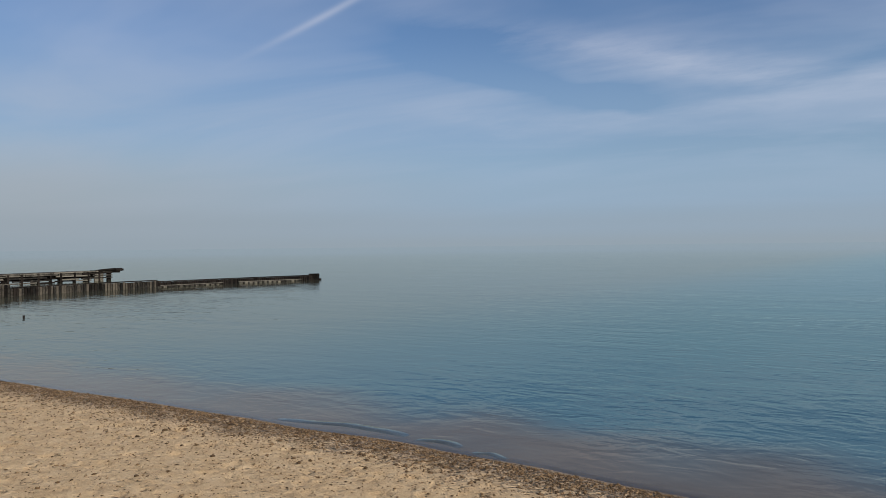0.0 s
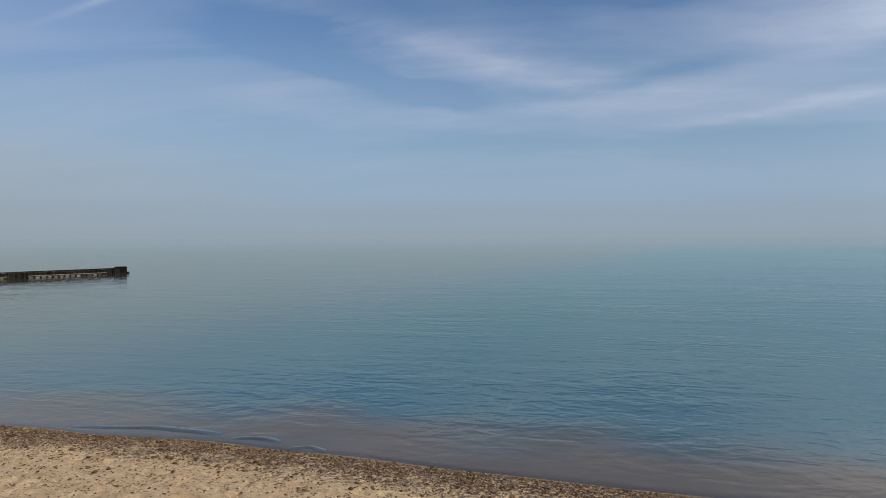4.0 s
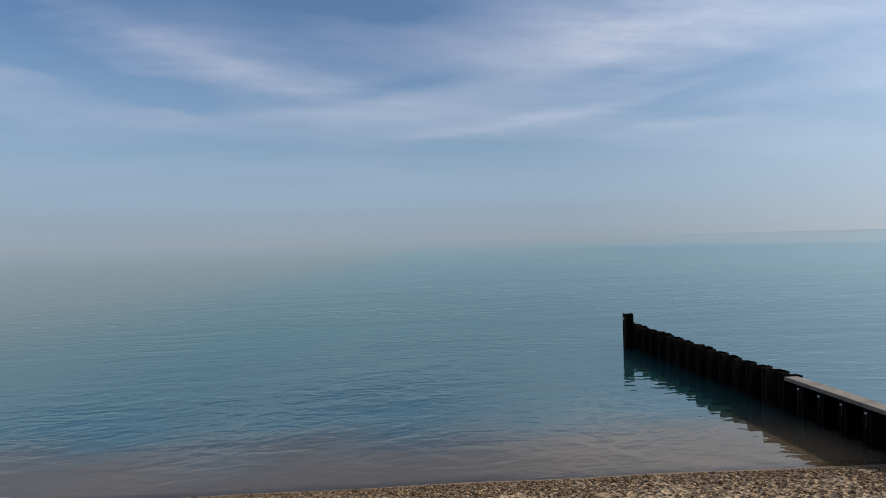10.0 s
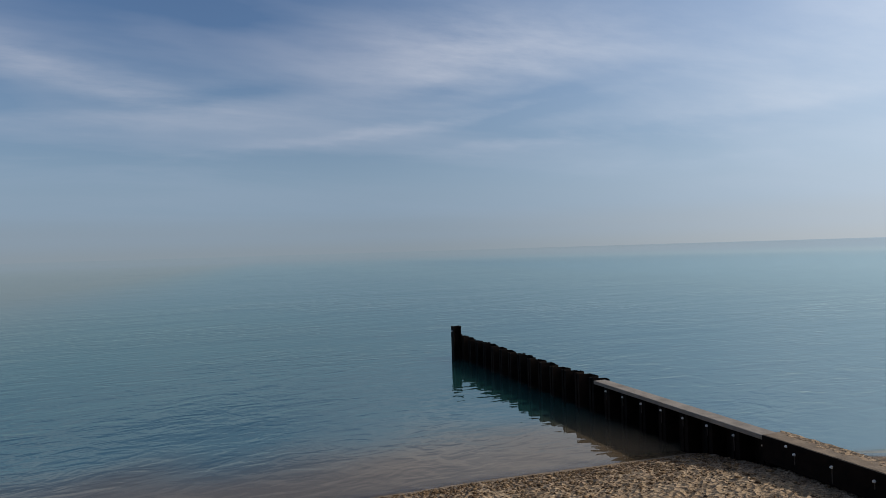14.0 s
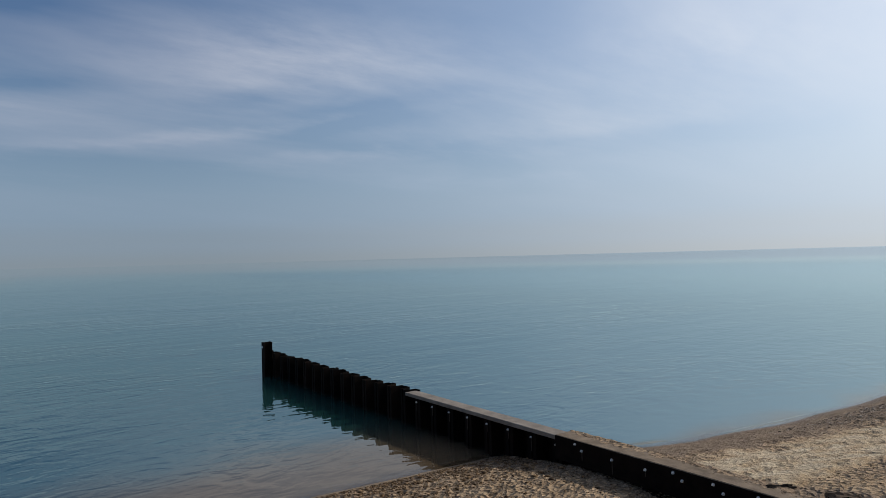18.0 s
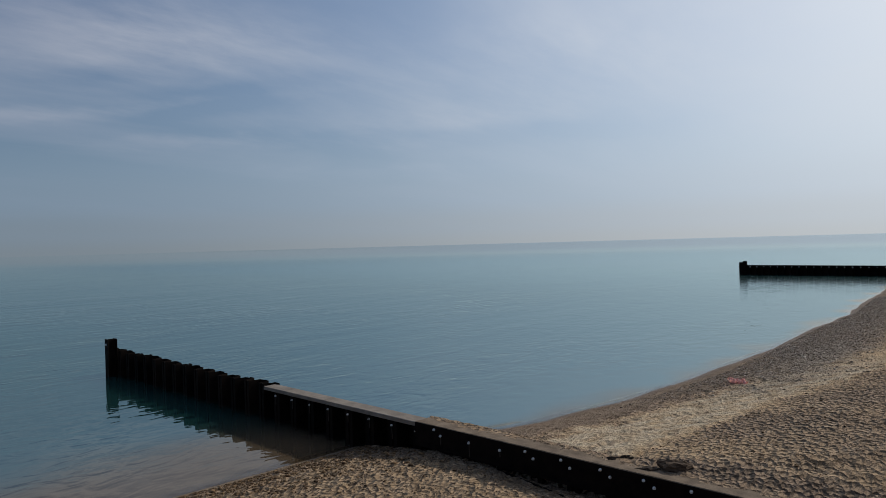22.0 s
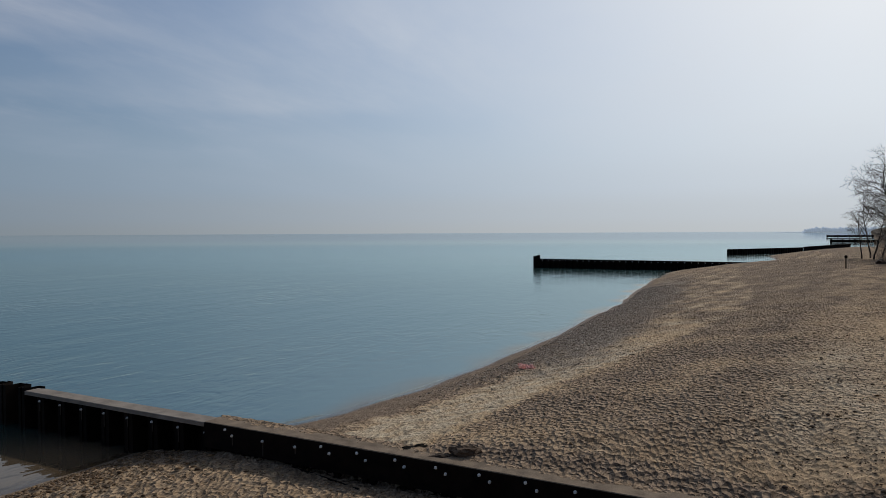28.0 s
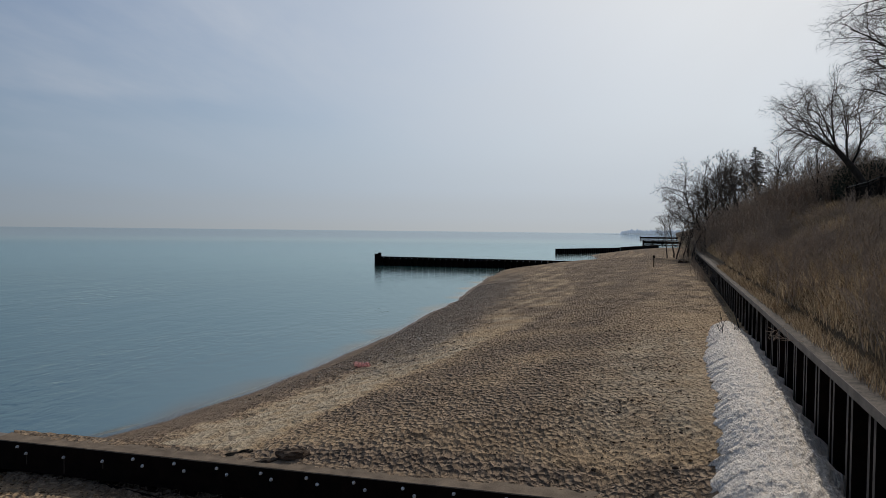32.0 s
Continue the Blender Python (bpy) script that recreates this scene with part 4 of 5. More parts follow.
def snow_bank():
    ss = np.arange(6.5, 25.6, 0.03)
    n = 80
    left = np.interp(ss, [6.5, 8.5, 9.7, 11.5, 13.8, 16, 18.6, 22, 24.2, 25.6], [1.80, 1.66, 1.62, 1.50, 1.36, 1.42, 1.40, 1.22, 0.98, 0.50])
    rr = np.random.RandomState(2)
    left = left + 0.05 * fade((ss, ss * 0), 71, 2.1) + 0.08 * fade((ss, ss * 0), 72, 0.45) + rr.normal(0, 0.02, len(ss))
    right = np.interp(ss, [6.5, 9, 12, 15.5, 20, 23, 25.6], [-0.04, -0.10, -0.16, -0.20, -0.18, 0.02, 0.30]) + 0.07 * np.cos((ss - 8.94) * 6.283 / 1.052) + 0.06 * fade((ss, ss * 0), 73, 1.0) + 0.05 * fade((ss, ss * 0), 74, 0.4)
    t = np.linspace(0, 1, n)
    SS, TT = np.meshgrid(ss, t, indexing="ij")
    VV = right[:, None] + (left - right)[:, None] * TT
    hump = (np.sin(np.pi * np.clip(TT, 0, 1)) ** 0.7) * np.interp(SS, [6.5, 9, 14, 20, 24, 25.6], [0.36, 0.36, 0.34, 0.3, 0.2, 0.03])
    skew = SS + 0.7 * VV  # wind-cut flakes run aslant of the wall
    lumps = bowls(skew + 0.03 * fade((SS, VV), 75, 0.3), VV + 0.02 * fade((SS, VV), 77, 0.2), 0.065, 17, 2.8) * 0.036 + bowls(skew + 0.3, VV + 0.05 * fade((SS, VV), 76, 0.5), 0.2, 3, 1.7) * 0.022
    ZZ = beach(SS, np.maximum(VV, 0.02)) + hump + lumps * (np.sin(np.pi * TT) ** 0.4) - 0.05
    ZZ[:, 0] -= 0.3
    ZZ[:, -1] -= 0.12
    co = np.stack([ORIGIN.x + SS * ALONG.x + VV * OUT.x, ORIGIN.y + SS * ALONG.y + VV * OUT.y, ZZ], -1).reshape(-1, 3)
    ns = len(ss)
    i = (np.arange(ns - 1)[:, None] * n + np.arange(n - 1)[None, :]).ravel()
    me = bpy.data.meshes.new("snow_bank")
    me.from_pydata(co.tolist(), [], np.stack([i, i + n, i + n + 1, i + 1], 1).tolist())
    me.polygons.foreach_set("use_smooth", np.ones(len(me.polygons), bool))
    me.materials.append(SNOW)
    bank = tagged(new("snow_bank", me), "long bank of old dirty lumpy snow against the retaining wall", "snow")
    # broken crusts along both margins
    for k in range(26):
        s = 8.0 + 0.62 * k + rr.uniform(-0.2, 0.2)
        wallward = k % 2
        v = float(np.interp(s, ss, right)) + 0.04 if wallward else float(np.interp(s, ss, left)) - rr.uniform(0.08, 0.2)
        bm = bmesh.new()
        bmesh.ops.create_icosphere(bm, subdivisions=2, radius=1.0)
        size = (rr.uniform(0.10, 0.18), rr.uniform(0.06, 0.10), rr.uniform(0.03, 0.055))
        off = Vector((k * 3.1, 1.7 * k, 0))
        for q in bm.verts:
            w = 1 + 0.45 * noise.noise(q.co * 1.6 + off) + 0.2 * noise.noise(q.co * 4.0 + off)
            q.co = Vector((q.co.x * size[0], q.co.y * size[1], q.co.z * size[2])) * w
        chunk = part("crust", bm, SNOW, bank)
        chunk.matrix_basis = pose(*plan(s, v, float(beach(np.array([s]), np.array([max(v, 0.02)]))[0]) + 0.03), 0, 0, rr.uniform(0, 180))


snow_bank()

# ---------------------------------------------------------------- beach finds


def height(s, v):
    return float(ground(np.array([s]), np.array([v]))[0])


def to_plan(x, y):
    d = Vector((x, y)) - ORIGIN
    return d.dot(ALONG), d.dot(OUT)


def rock(name, x, y, size, label, seed, category, mat=STONE, sink=0.3, turn=0.0):
    bm = bmesh.new()
    bmesh.ops.create_icosphere(bm, subdivisions=3, radius=1.0)
    off = Vector((seed * 7.1, seed * 3.3, 0))
    for q in bm.verts:
        k = 1 + 0.5 * noise.noise(q.co * 1.5 + off) + 0.28 * noise.noise(q.co * 3.7 + off) + 0.1 * noise.noise(q.co * 9.0 + off)
        q.co = Vector((q.co.x * size[0], q.co.y * size[1], max(q.co.z, -0.4) * size[2])) * k
    ob = part(name, bm, mat)
    s, v = to_plan(x, y)
    ob.matrix_basis = pose(x, y, height(s, v) + size[2] * sink, 0, 0, turn)
    return tagged(ob, label, category)


rock("driftwood", 11.72, 5.02, (0.26, 0.08, 0.07), "dark curved driftwood chunk lying on sand by the groin", 2, "driftwood", DARKWOOD, 0.3, -30)
rock("boulder", 11.46, 4.36, (0.24, 0.13, 0.085), "dark brown rough clod half sunk in sand by the groin", 4, "stone", STONE, 0.3, -50)
rock("boulder", 11.66, 3.98, (0.24, 0.15, 0.12), "brown rough boulder half sunk in sand by the groin", 5, "stone", CLOD, 0.3, -70)
for x, y, size, seed in ((11.52, 5.98, 0.15, 6), (11.50, 6.30, 0.12, 7), (11.62, 5.62, 0.13, 9), (11.46, 6.62, 0.10, 10), (11.60, 5.80, 0.09, 13), (11.52, 6.14, 0.08, 14)):
    tagged(rock("stone", x, y, (size, size * 0.7, size * 0.6), "small brown crusty clod resting at the groin cap", seed, "stone", CLOD, 0.35, 40 * seed), group="clods on the groin cap")
rock("boulder", 70.2, -13.4, (0.75, 0.5, 0.30), "dark mound of roots and earth under the bare trees", 8, "stone", STONE)


def cloth():
    """A crumpled piece of fabric."""
    n = 26
    bm = bmesh.new()
    grid = []
    for i in range(n):
        row = []
        for j in range(n):
            a, b = i / (n - 1) - 0.5, j / (n - 1) - 0.5
            p = Vector((a, b, 0))
            z = 0.10 * abs(noise.noise(p * 4 + Vector((3, 1, 0)))) + 0.07 * noise.noise(p * 9) + 0.07 * max(0, 0.4 - p.length)
            w = 0.75 + 0.3 * noise.noise(p * 2.2 + Vector((9, 4, 2)))
            row.append(bm.verts.new((a * 0.80 * w, b * 0.62 * w, 0.03 + 1.5 * max(z, -0.015))))
        grid.append(row)
    for i in range(n - 1):
        for j in range(n - 1):
            bm.faces.new((grid[i][j], grid[i + 1][j], grid[i + 1][j + 1], grid[i][j + 1]))
    bmesh.ops.solidify(bm, geom=bm.faces[:], thickness=0.006)
    return bm


RED = grainy("red_fabric", (0.88, 0.52, 0.46), (0.95, 0.70, 0.64), 12.0, 0.9, 80, 0.3, 0.003)
ob = part("cloth", cloth(), RED)
ob.matrix_basis = pose(22.0, 5.75, height(*to_plan(22.0, 5.75)), 4, 3, 25)
tagged(ob, "crumpled pinkish-red cloth lying on pebbly sand", "cloth")

sign_s, sign_v = 62.0, 3.9
sign = empty("sign_post", "thin wooden sign post with a small round plate on the beach", "sign", m=pose(*plan(sign_s, sign_v, height(sign_s, sign_v)), 0, 3, TURN))
part("post", rough_up(box(-0.04, 0.04, -0.04, 0.04, -0.3, 1.05, 0.008), 0.004), DARKWOOD, sign)
bm = rod(0.12, -0.015, 0.015, 14)
bmesh.ops.rotate(bm, verts=bm.verts, cent=(0, 0, 0), matrix=Matrix.Rotation(radians(90), 3, "Y"))
bmesh.ops.translate(bm, verts=bm.verts, vec=(-0.075, 0, 0.92))
part("plate", bm, DARKWOOD, sign, "small round dark plate")

# ---------------------------------------------------------------- trees and brush


def tubes(name, limbs, mat, parent):
    """Many tapered tubes in one mesh. limbs: (points, radii, sides)."""
    verts, faces = [], []
    for pts, rad, sides in limbs:
        base = len(verts)
        n = len(pts)
        for i in range(n):
            d = (pts[min(i + 1, n - 1)] - pts[max(i - 1, 0)])
            d = d / (np.linalg.norm(d) + 1e-9)
            a = np.cross(d, (0.31, 0.2, 0.93) if abs(d[2]) < 0.9 else (1.0, 0.1, 0.0))
            a = a / (np.linalg.norm(a) + 1e-9)
            b = np.cross(d, a)
            for k in range(sides):
                w = 2 * math.pi * k / sides
                verts.append(tuple(pts[i] + rad[i] * (math.cos(w) * a + math.sin(w) * b)))
        for i in range(n - 1):
            for k in range(sides):
                q = base + i * sides
                faces.append((q + k, q + (k + 1) % sides, q + sides + (k + 1) % sides, q + sides + k))
    me = bpy.data.meshes.new(name)
    me.from_pydata(verts, [], faces)
    me.polygons.foreach_set("use_smooth", np.ones(len(me.polygons), bool))
    me.materials.append(mat)
    ob = new(name, me)
    ob.parent = parent
    return ob


def grow(r, start, way, length, radius, level, levels, kids, out, lean, droop=0.0, angle=(28, 58), ratio=(0.45, 0.72), top=0.0, first=None):
    """One branch and what grows from it."""
    segs = 6 if level == 0 else (5 if level == 1 else (3 if level < levels else 2))
    pts, d = [np.array(start, float)], np.array(way, float)
    d /= np.linalg.norm(d)
    for i in range(segs):
        d = d + r.normal(0, 0.13 + 0.05 * level, 3) + np.array(lean) * (0.05 if level < 2 else 0.02) + np.array((0, 0, 0.05 if level < 2 else -droop))
        d /= np.linalg.norm(d)
        pts.append(pts[-1] + d * length / segs)
    tip = 0.2
    rad = [radius * (1 - (1 - tip) * i / segs) for i in range(segs + 1)]
    out.append((level, pts, rad, 8 if level == 0 else (6 if level == 1 else (4 if level == 2 else 3))))
    if level == levels:
        return
    n = kids[level]
    for k in range(n):
        f = (0.35 if level == 0 else 0.18) + (0.98 - (0.35 if level == 0 else 0.18)) * (k + r.uniform(0.2, 0.8)) / n
        i = min(int(f * segs), segs - 1)
        p = pts[i] + (pts[i + 1] - pts[i]) * (f * segs - i)
        dd = pts[i + 1] - pts[i]
        dd = dd / np.linalg.norm(dd)
        side = np.cross(dd, r.normal(0, 1, 3))
        side /= np.linalg.norm(side) + 1e-9
        w = radians(r.uniform(*angle))
        way2 = dd * math.cos(w) + side * math.sin(w) + np.array(lean) * 0.35 * (level == 0)
        grow(r, p, way2, length * r.uniform(*(first or ratio)) * (1.15 - 0.45 * f), max(radius * (0.62 if first else 0.52) * (1 - 0.5 * f), 0.006 + top), level + 1, levels, kids, out, lean, droop, angle, ratio, top)


def bark(name, dark, light):
    return grainy(name, dark, light, 6.0, 0.9, 40, 0.5, 0.01, 0.15)


BARK = bark("grey_bark", (0.022, 0.019, 0.016), (0.075, 0.064, 0.054))
TWIG = bark("twig_bark", (0.045, 0.036, 0.030), (0.15, 0.120, 0.098))
BRUSH = bark("brush_stems", (0.17, 0.126, 0.092), (0.54, 0.415, 0.31))


def bare_tree(label, seed, at, tall, radius, kids, lean=(0, 0, 0), levels=4, droop=0.02, way=(0, 0, 1), twig=0.004, ratio=(0.45, 0.72), angle=(28, 58), group="", bole=0.62, first=None):
    r = np.random.RandomState(seed)
    out = []
    grow(r, (0, 0, -0.4), way, tall * bole, radius, 0, levels, kids, out, lean, droop, angle, ratio, twig, first)
    tree = empty("tree", label, "tree", group, pose(*at))
    tubes("trunk", [o[1:] for o in out if o[0] == 0], BARK, tree)
    for o in out:
        if o[0] == 1:
            tubes("limb", [o[1:]], BARK, tree)
    tagged(tubes("crown", [o[1:] for o in out if o[0] > 1], TWIG, tree), kind="stuff")
    return tree


def stand(s, v, lift=0.0):
    return tuple(plan(s, v, height(s, v) + lift))


LEAN = (-0.15 * ALONG.x + 0.9 * OUT.x, -0.15 * ALONG.y + 0.9 * OUT.y, 0.1)  # out over the beach


def boughs(label, seed, at, trunk, radius, limbs, kids, droop=0.03):
    """A tree whose main limbs are set: trunk and limbs as (along the wall, out to the lake, up) from the foot, each limb with its start on the trunk (0 to 1), its way and its length."""
    r = np.random.RandomState(seed)
    turn = lambda q: np.array((q[0] * ALONG.x + q[1] * OUT.x, q[0] * ALONG.y + q[1] * OUT.y, q[2]))
    stem = [turn(q) for q in trunk]
    n = len(stem)
    out = [(0, stem, [radius * (1 - 0.45 * i / (n - 1)) for i in range(n)], 9)]
    for start, way, length in limbs:
        i = min(int(start * (n - 1)), n - 2)
        p = stem[i] + (stem[i + 1] - stem[i]) * (start * (n - 1) - i)
        grow(r, p, turn(way), length, radius * 0.40 * (1 - 0.3 * start), 1, 4, kids, out, turn((0, 0.25, 0.1)), droop, (25, 55), (0.42, 0.68), 0.002)
    tree = empty("tree", label, "tree", "", pose(*at))
    tubes("trunk", [out[0][1:]], BARK, tree)
    for o in out[1:]:
        if o[0] == 1:
            tubes("limb", [o[1:]], BARK, tree)
    tagged(tubes("crown", [o[1:] for o in out if o[0] > 1], TWIG, tree), kind="stuff")
    return tree


boughs("large bare tree leaning out from the bluff, black against the sky", 12, stand(48.2, -9.4), [(0, 0, -0.5), (0, 0.35, 1.0), (0, 0.9, 2.0), (0, 1.6, 2.9), (0, 2.1, 3.5)], 0.27,
       [(0.75, (0.1, 1.0, 0.80), 4.6), (0.98, (0.0, 1.0, 0.66), 4.1), (0.98, (-0.2, 0.6, 1.0), 4.2), (0.85, (0.2, 0.35, 1.0), 4.2), (0.6, (0.0, -0.2, 1.0), 4.2), (0.9, (0.5, 0.7, 0.7), 3.6), (0.9, (-0.5, 0.8, 0.7), 3.8), (0.66, (-0.3, 0.15, 1.0), 4.0)], (0, 10, 8, 5), 0.06)
boughs("tall bare tree with long boughs on the bluff top", 23, stand(40.3, -10.6), [(0, 0, -0.5), (0, 0.2, 3.0), (0.1, 0.3, 6.0), (0.1, 0.5, 9.0), (0, 0.6, 12.0), (0, 0.7, 14.0)], 0.30,
       [(0.26, (0.0, 0.7, 0.8), 4.0), (0.30, (-0.3, 1.0, 0.8), 4.2), (0.35, (0.1, 1.0, 0.9), 4.6), (0.42, (0.1, 1.0, 0.7), 4.8), (0.5, (-0.3, 1.0, 0.5), 4.8), (0.6, (0.1, 1.0, 0.25), 5.0), (0.62, (0.4, 0.9, 0.4), 4.6), (0.7, (0.0, 1.0, 0.3), 4.5), (0.78, (-0.3, 1.0, 0.3), 4.2), (0.86, (0.2, 1.0, 0.35), 4.0), (0.95, (0.0, 0.8, 0.5), 4.0), (0.55, (-0.2, -0.8, 0.8), 5.0), (0.46, (0.7, 0.4, 0.8), 4.6), (0.75, (0.6, -0.3, 0.9), 4.6)], (0, 10, 8, 5), 0.02)
bare_tree("tall bare tree standing on the bluff top", 29, stand(45.0, -11.6), 9.5, 0.22, (8, 7, 6, 5), (0, 0, 0.1), 4, 0.01, (0.0, 0.0, 1), 0.004, first=(0.6, 0.85))
shore_tree = bare_tree("spreading bare tree at the foot of the bluff on the beach", 31, stand(87.0, -0.9), 13.0, 0.17, (8, 7, 5, 4), LEAN, 4, 0.02, (0.08, 0.16, 1), 0.008, group="bare trees along the bluff")
upright = bare_tree("slender bare tree on the bluff", 37, stand(92.0, -2.5), 13.5, 0.15, (7, 6, 5, 4), (0, 0, 0.2), 4, 0.0, (0.02, 0.05, 1), 0.007, (0.4, 0.6), (22, 45), "bare trees along the bluff")
rounded = bare_tree("rounded bare tree on the bluff top", 43, stand(99.5, -7.0), 11.5, 0.18, (8, 6, 5, 4), (0, 0, 0.1), 4, 0.0, (0, 0, 1), 0.008, (0.42, 0.62), (25, 55), "bare trees along the bluff")
r = random.Random(9)
for src, s, v, k in ((shore_tree, 79.0, 0.4, 0.8), (shore_tree, 95.0, -1.0, 1.05), (upright, 86.0, -3.4, 0.95), (upright, 76.0, -4.5, 0.8), (upright, 105.0, -5.0, 1.1), (rounded, 71.0, -11.0, 0.62),
                     (rounded, 66.0, -13.0, 0.6), (upright, 62.0, -9.0, 0.62), (upright, 70.0, -6.5, 0.7), (rounded, 112.0, -12.0, 0.95), (upright, 118.0, -9.0, 1.0), (rounded, 58.0, -14.0, 0.6), (upright, 54.0, -13.0, 0.62),
                     (upright, 81.0, 2.0, 0.6), (upright, 83.2, 3.0, 0.5), (shore_tree, 74.0, -0.8, 0.75), (shore_tree, 88.0, 0.6, 0.95), (shore_tree, 83.0, -1.6, 0.85), (upright, 72.0, -2.2, 0.75), (upright, 67.0, -3.0, 0.65), (upright, 78.0, -1.6, 0.8), (upright, 86.5, 2.2, 0.7), (upright, 84.4, 1.2, 0.65), (rounded, 77.5, -6.0, 0.7), (rounded, 92.0, -5.0, 0.9), (rounded, 50.0, -14.0, 0.65), (upright, 90.0, -7.5, 0.8), (rounded, 85.0, -10.0, 0.75), (rounded, 63.0, -10.5, 0.55), (rounded, 56.0, -11.0, 0.5), (rounded, 68.0, -9.0, 0.55)):
    o = copy_thing(src, pose(*stand(s, v, -0.2), 0, 0, r.uniform(0, 360)))
    o.scale = (k, k, k)


def spruce(at, tall):
    tree = empty("spruce", "ragged dark green spruce standing among bare trees", "tree", m=pose(*at))
    tubes("trunk", [([np.array((0, 0, -0.3)), np.array((0.05, 0, tall * 0.5)), np.array((0, 0.05, tall))], [0.2, 0.12, 0.02], 7)], BARK, tree)
    rr = np.random.RandomState(6)
    verts, faces = [], []
    z = tall * 0.30
    while z < tall * 0.985:
        f = (tall - z) / (tall * 0.7)
        reach = (0.25 + 2.0 * f ** 0.8)
        for k in range(5):
            if rr.rand() < 0.28:
                continue
            a = rr.uniform(0, 6.28)
            l = reach * rr.uniform(0.4, 1.15) * (1 + 0.25 * math.cos(a + 1.4))
            for q in range(int(10 + 22 * l)):
                u = rr.uniform(0.12, 1) * l
                c = np.array((math.cos(a) * u, math.sin(a) * u, z - 0.32 * u + 0.12 * u * u / max(l, 0.3)))
                c = c + rr.normal(0, 0.05, 3)
                d = np.array((math.cos(a + rr.normal(0, 0.7)), math.sin(a + rr.normal(0, 0.7)), rr.uniform(-0.9, 0.15))) * rr.uniform(0.18, 0.34)
                w = np.cross(d, rr.normal(0, 1, 3))
                w = w / (np.linalg.norm(w) + 1e-9) * 0.05
                b = len(verts)
                verts += [tuple(c - w), tuple(c + w), tuple(c + d)]
                faces.append((b, b + 1, b + 2))
        z += tall * 0.028
    me = bpy.data.meshes.new("crown")
    me.from_pydata(verts, [], faces)
    me.materials.append(NEEDLE)
    o = new("crown", me)
    o.parent = tree


NEEDLE = grainy("needles", (0.008, 0.014, 0.009), (0.025, 0.038, 0.022), 3.0, 0.8, 20, 0.1, 0.01)
spruce(stand(109.5, -9.05), 10.4)


def dense_bush(src_seed, tall, wide):
    """A dense dark evergreen bush: a short forked stem and a ragged mass of small leaves."""
    bush = empty("bush", "dense dark evergreen bush on the bluff behind the fence", "bush", "dark bushes on the bluff")
    rr = np.random.RandomState(src_seed)
    tubes("stem", [([np.array((0, 0, -0.3)), np.array((rr.normal(0, 0.1), rr.normal(0, 0.1), tall * 0.4)), np.array((rr.normal(0, 0.3), rr.normal(0, 0.3), tall * 0.8))], [0.09, 0.06, 0.02], 6)], BARK, bush)
    verts, faces = [], []
    for k in range(60):
        a, f = rr.uniform(0, 6.28), rr.rand() ** 0.6
        hub = np.array((math.cos(a) * wide * f, math.sin(a) * wide * f, tall * (0.18 + 0.72 * rr.rand() * (1 - 0.45 * f * f))))
        for q in range(80):
            c = hub + rr.normal(0, 0.21, 3) * wide / 1.6
            d = rr.normal(0, 1, 3) + np.array((0, 0, 0.5))
            d = d / np.linalg.norm(d) * rr.uniform(0.07, 0.15)
            w = np.cross(d, rr.normal(0, 1, 3))
            w = w / (np.linalg.norm(w) + 1e-9) * 0.035
            i = len(verts)
            verts += [tuple(c - w), tuple(c + w), tuple(c + d)]
            faces.append((i, i + 1, i + 2))
    me = bpy.data.meshes.new("foliage")
    me.from_pydata(verts, [], faces)
    me.materials.append(NEEDLE)
    o = new("foliage", me)
    o.parent = bush
    return bush


bush_src = dense_bush(5, 3.0, 1.7)
bush_src.matrix_basis = pose(*stand(51.0, -9.6))
for s, v, k in ((52.5, -11.4, 1.1), (50.0, -12.0, 0.95), (54.5, -10.0, 1.0), (49.2, -13.6, 1.05), (55.5, -12.6, 1.15), (58.0, -9.4, 0.9), (60.5, -11.0, 1.0), (52.0, -14.6, 1.1)):
    o = copy_thing(bush_src, pose(*stand(s, v, -0.1), 0, 0, 57 * s))
    o.scale = (k, k, k)


def thicket(seed, stems, tall, spread, kids=(4, 3)):
    """A shrub of many thin upright stems."""
    rr = np.random.RandomState(seed)
    out = []
    for k in range(stems):
        p = (rr.normal(0, spread * 0.4), rr.normal(0, spread * 0.4), -0.15)
        w = (p[0] * 0.35 + rr.normal(0, 0.2), p[1] * 0.35 + rr.normal(0, 0.2), 1)
        grow(rr, p, w, tall * rr.uniform(0.55, 1.0), 0.022, 0, 2, kids, out, (0, 0, 0.1), 0.0, (15, 45), (0.35, 0.6), 0.007)
    return out


shrub_src = []
for seed, stems, tall, spread in ((51, 12, 2.3, 1.2), (52, 14, 1.8, 1.4), (53, 10, 2.8, 1.1)):
    e = empty("shrub", "leafless brown thicket shrub on the bank", "shrub", "shrubs on the bank", pose(*stand(40 + seed % 3 * 4, -3)))
    tagged(tubes("branchwork", [(p[::2] if len(p) > 4 else p, q[::2] if len(q) > 4 else q, 3) for _, p, q, k in thicket(seed, stems, tall, spread)], BRUSH, e), kind="stuff")
    shrub_src.append(e)
r = random.Random(14)
spots = []
while len(spots) < 98:
    s = r.uniform(24, 108)
    v = -r.uniform(0.9, 11.5)
    if s < 49 and r.random() < (0.80 if v < -3.5 else 0.25):
        continue
    if 30 < s < 52 and v < -5.0:
        continue
    spots.append((s, v))
spots += [(r.uniform(10, 46), -0.8 - 5.5 * r.random() ** 1.4) for _ in range(120)]
spots += [(r.uniform(60, 96), r.uniform(-4.5, -0.3)) for _ in range(24)]
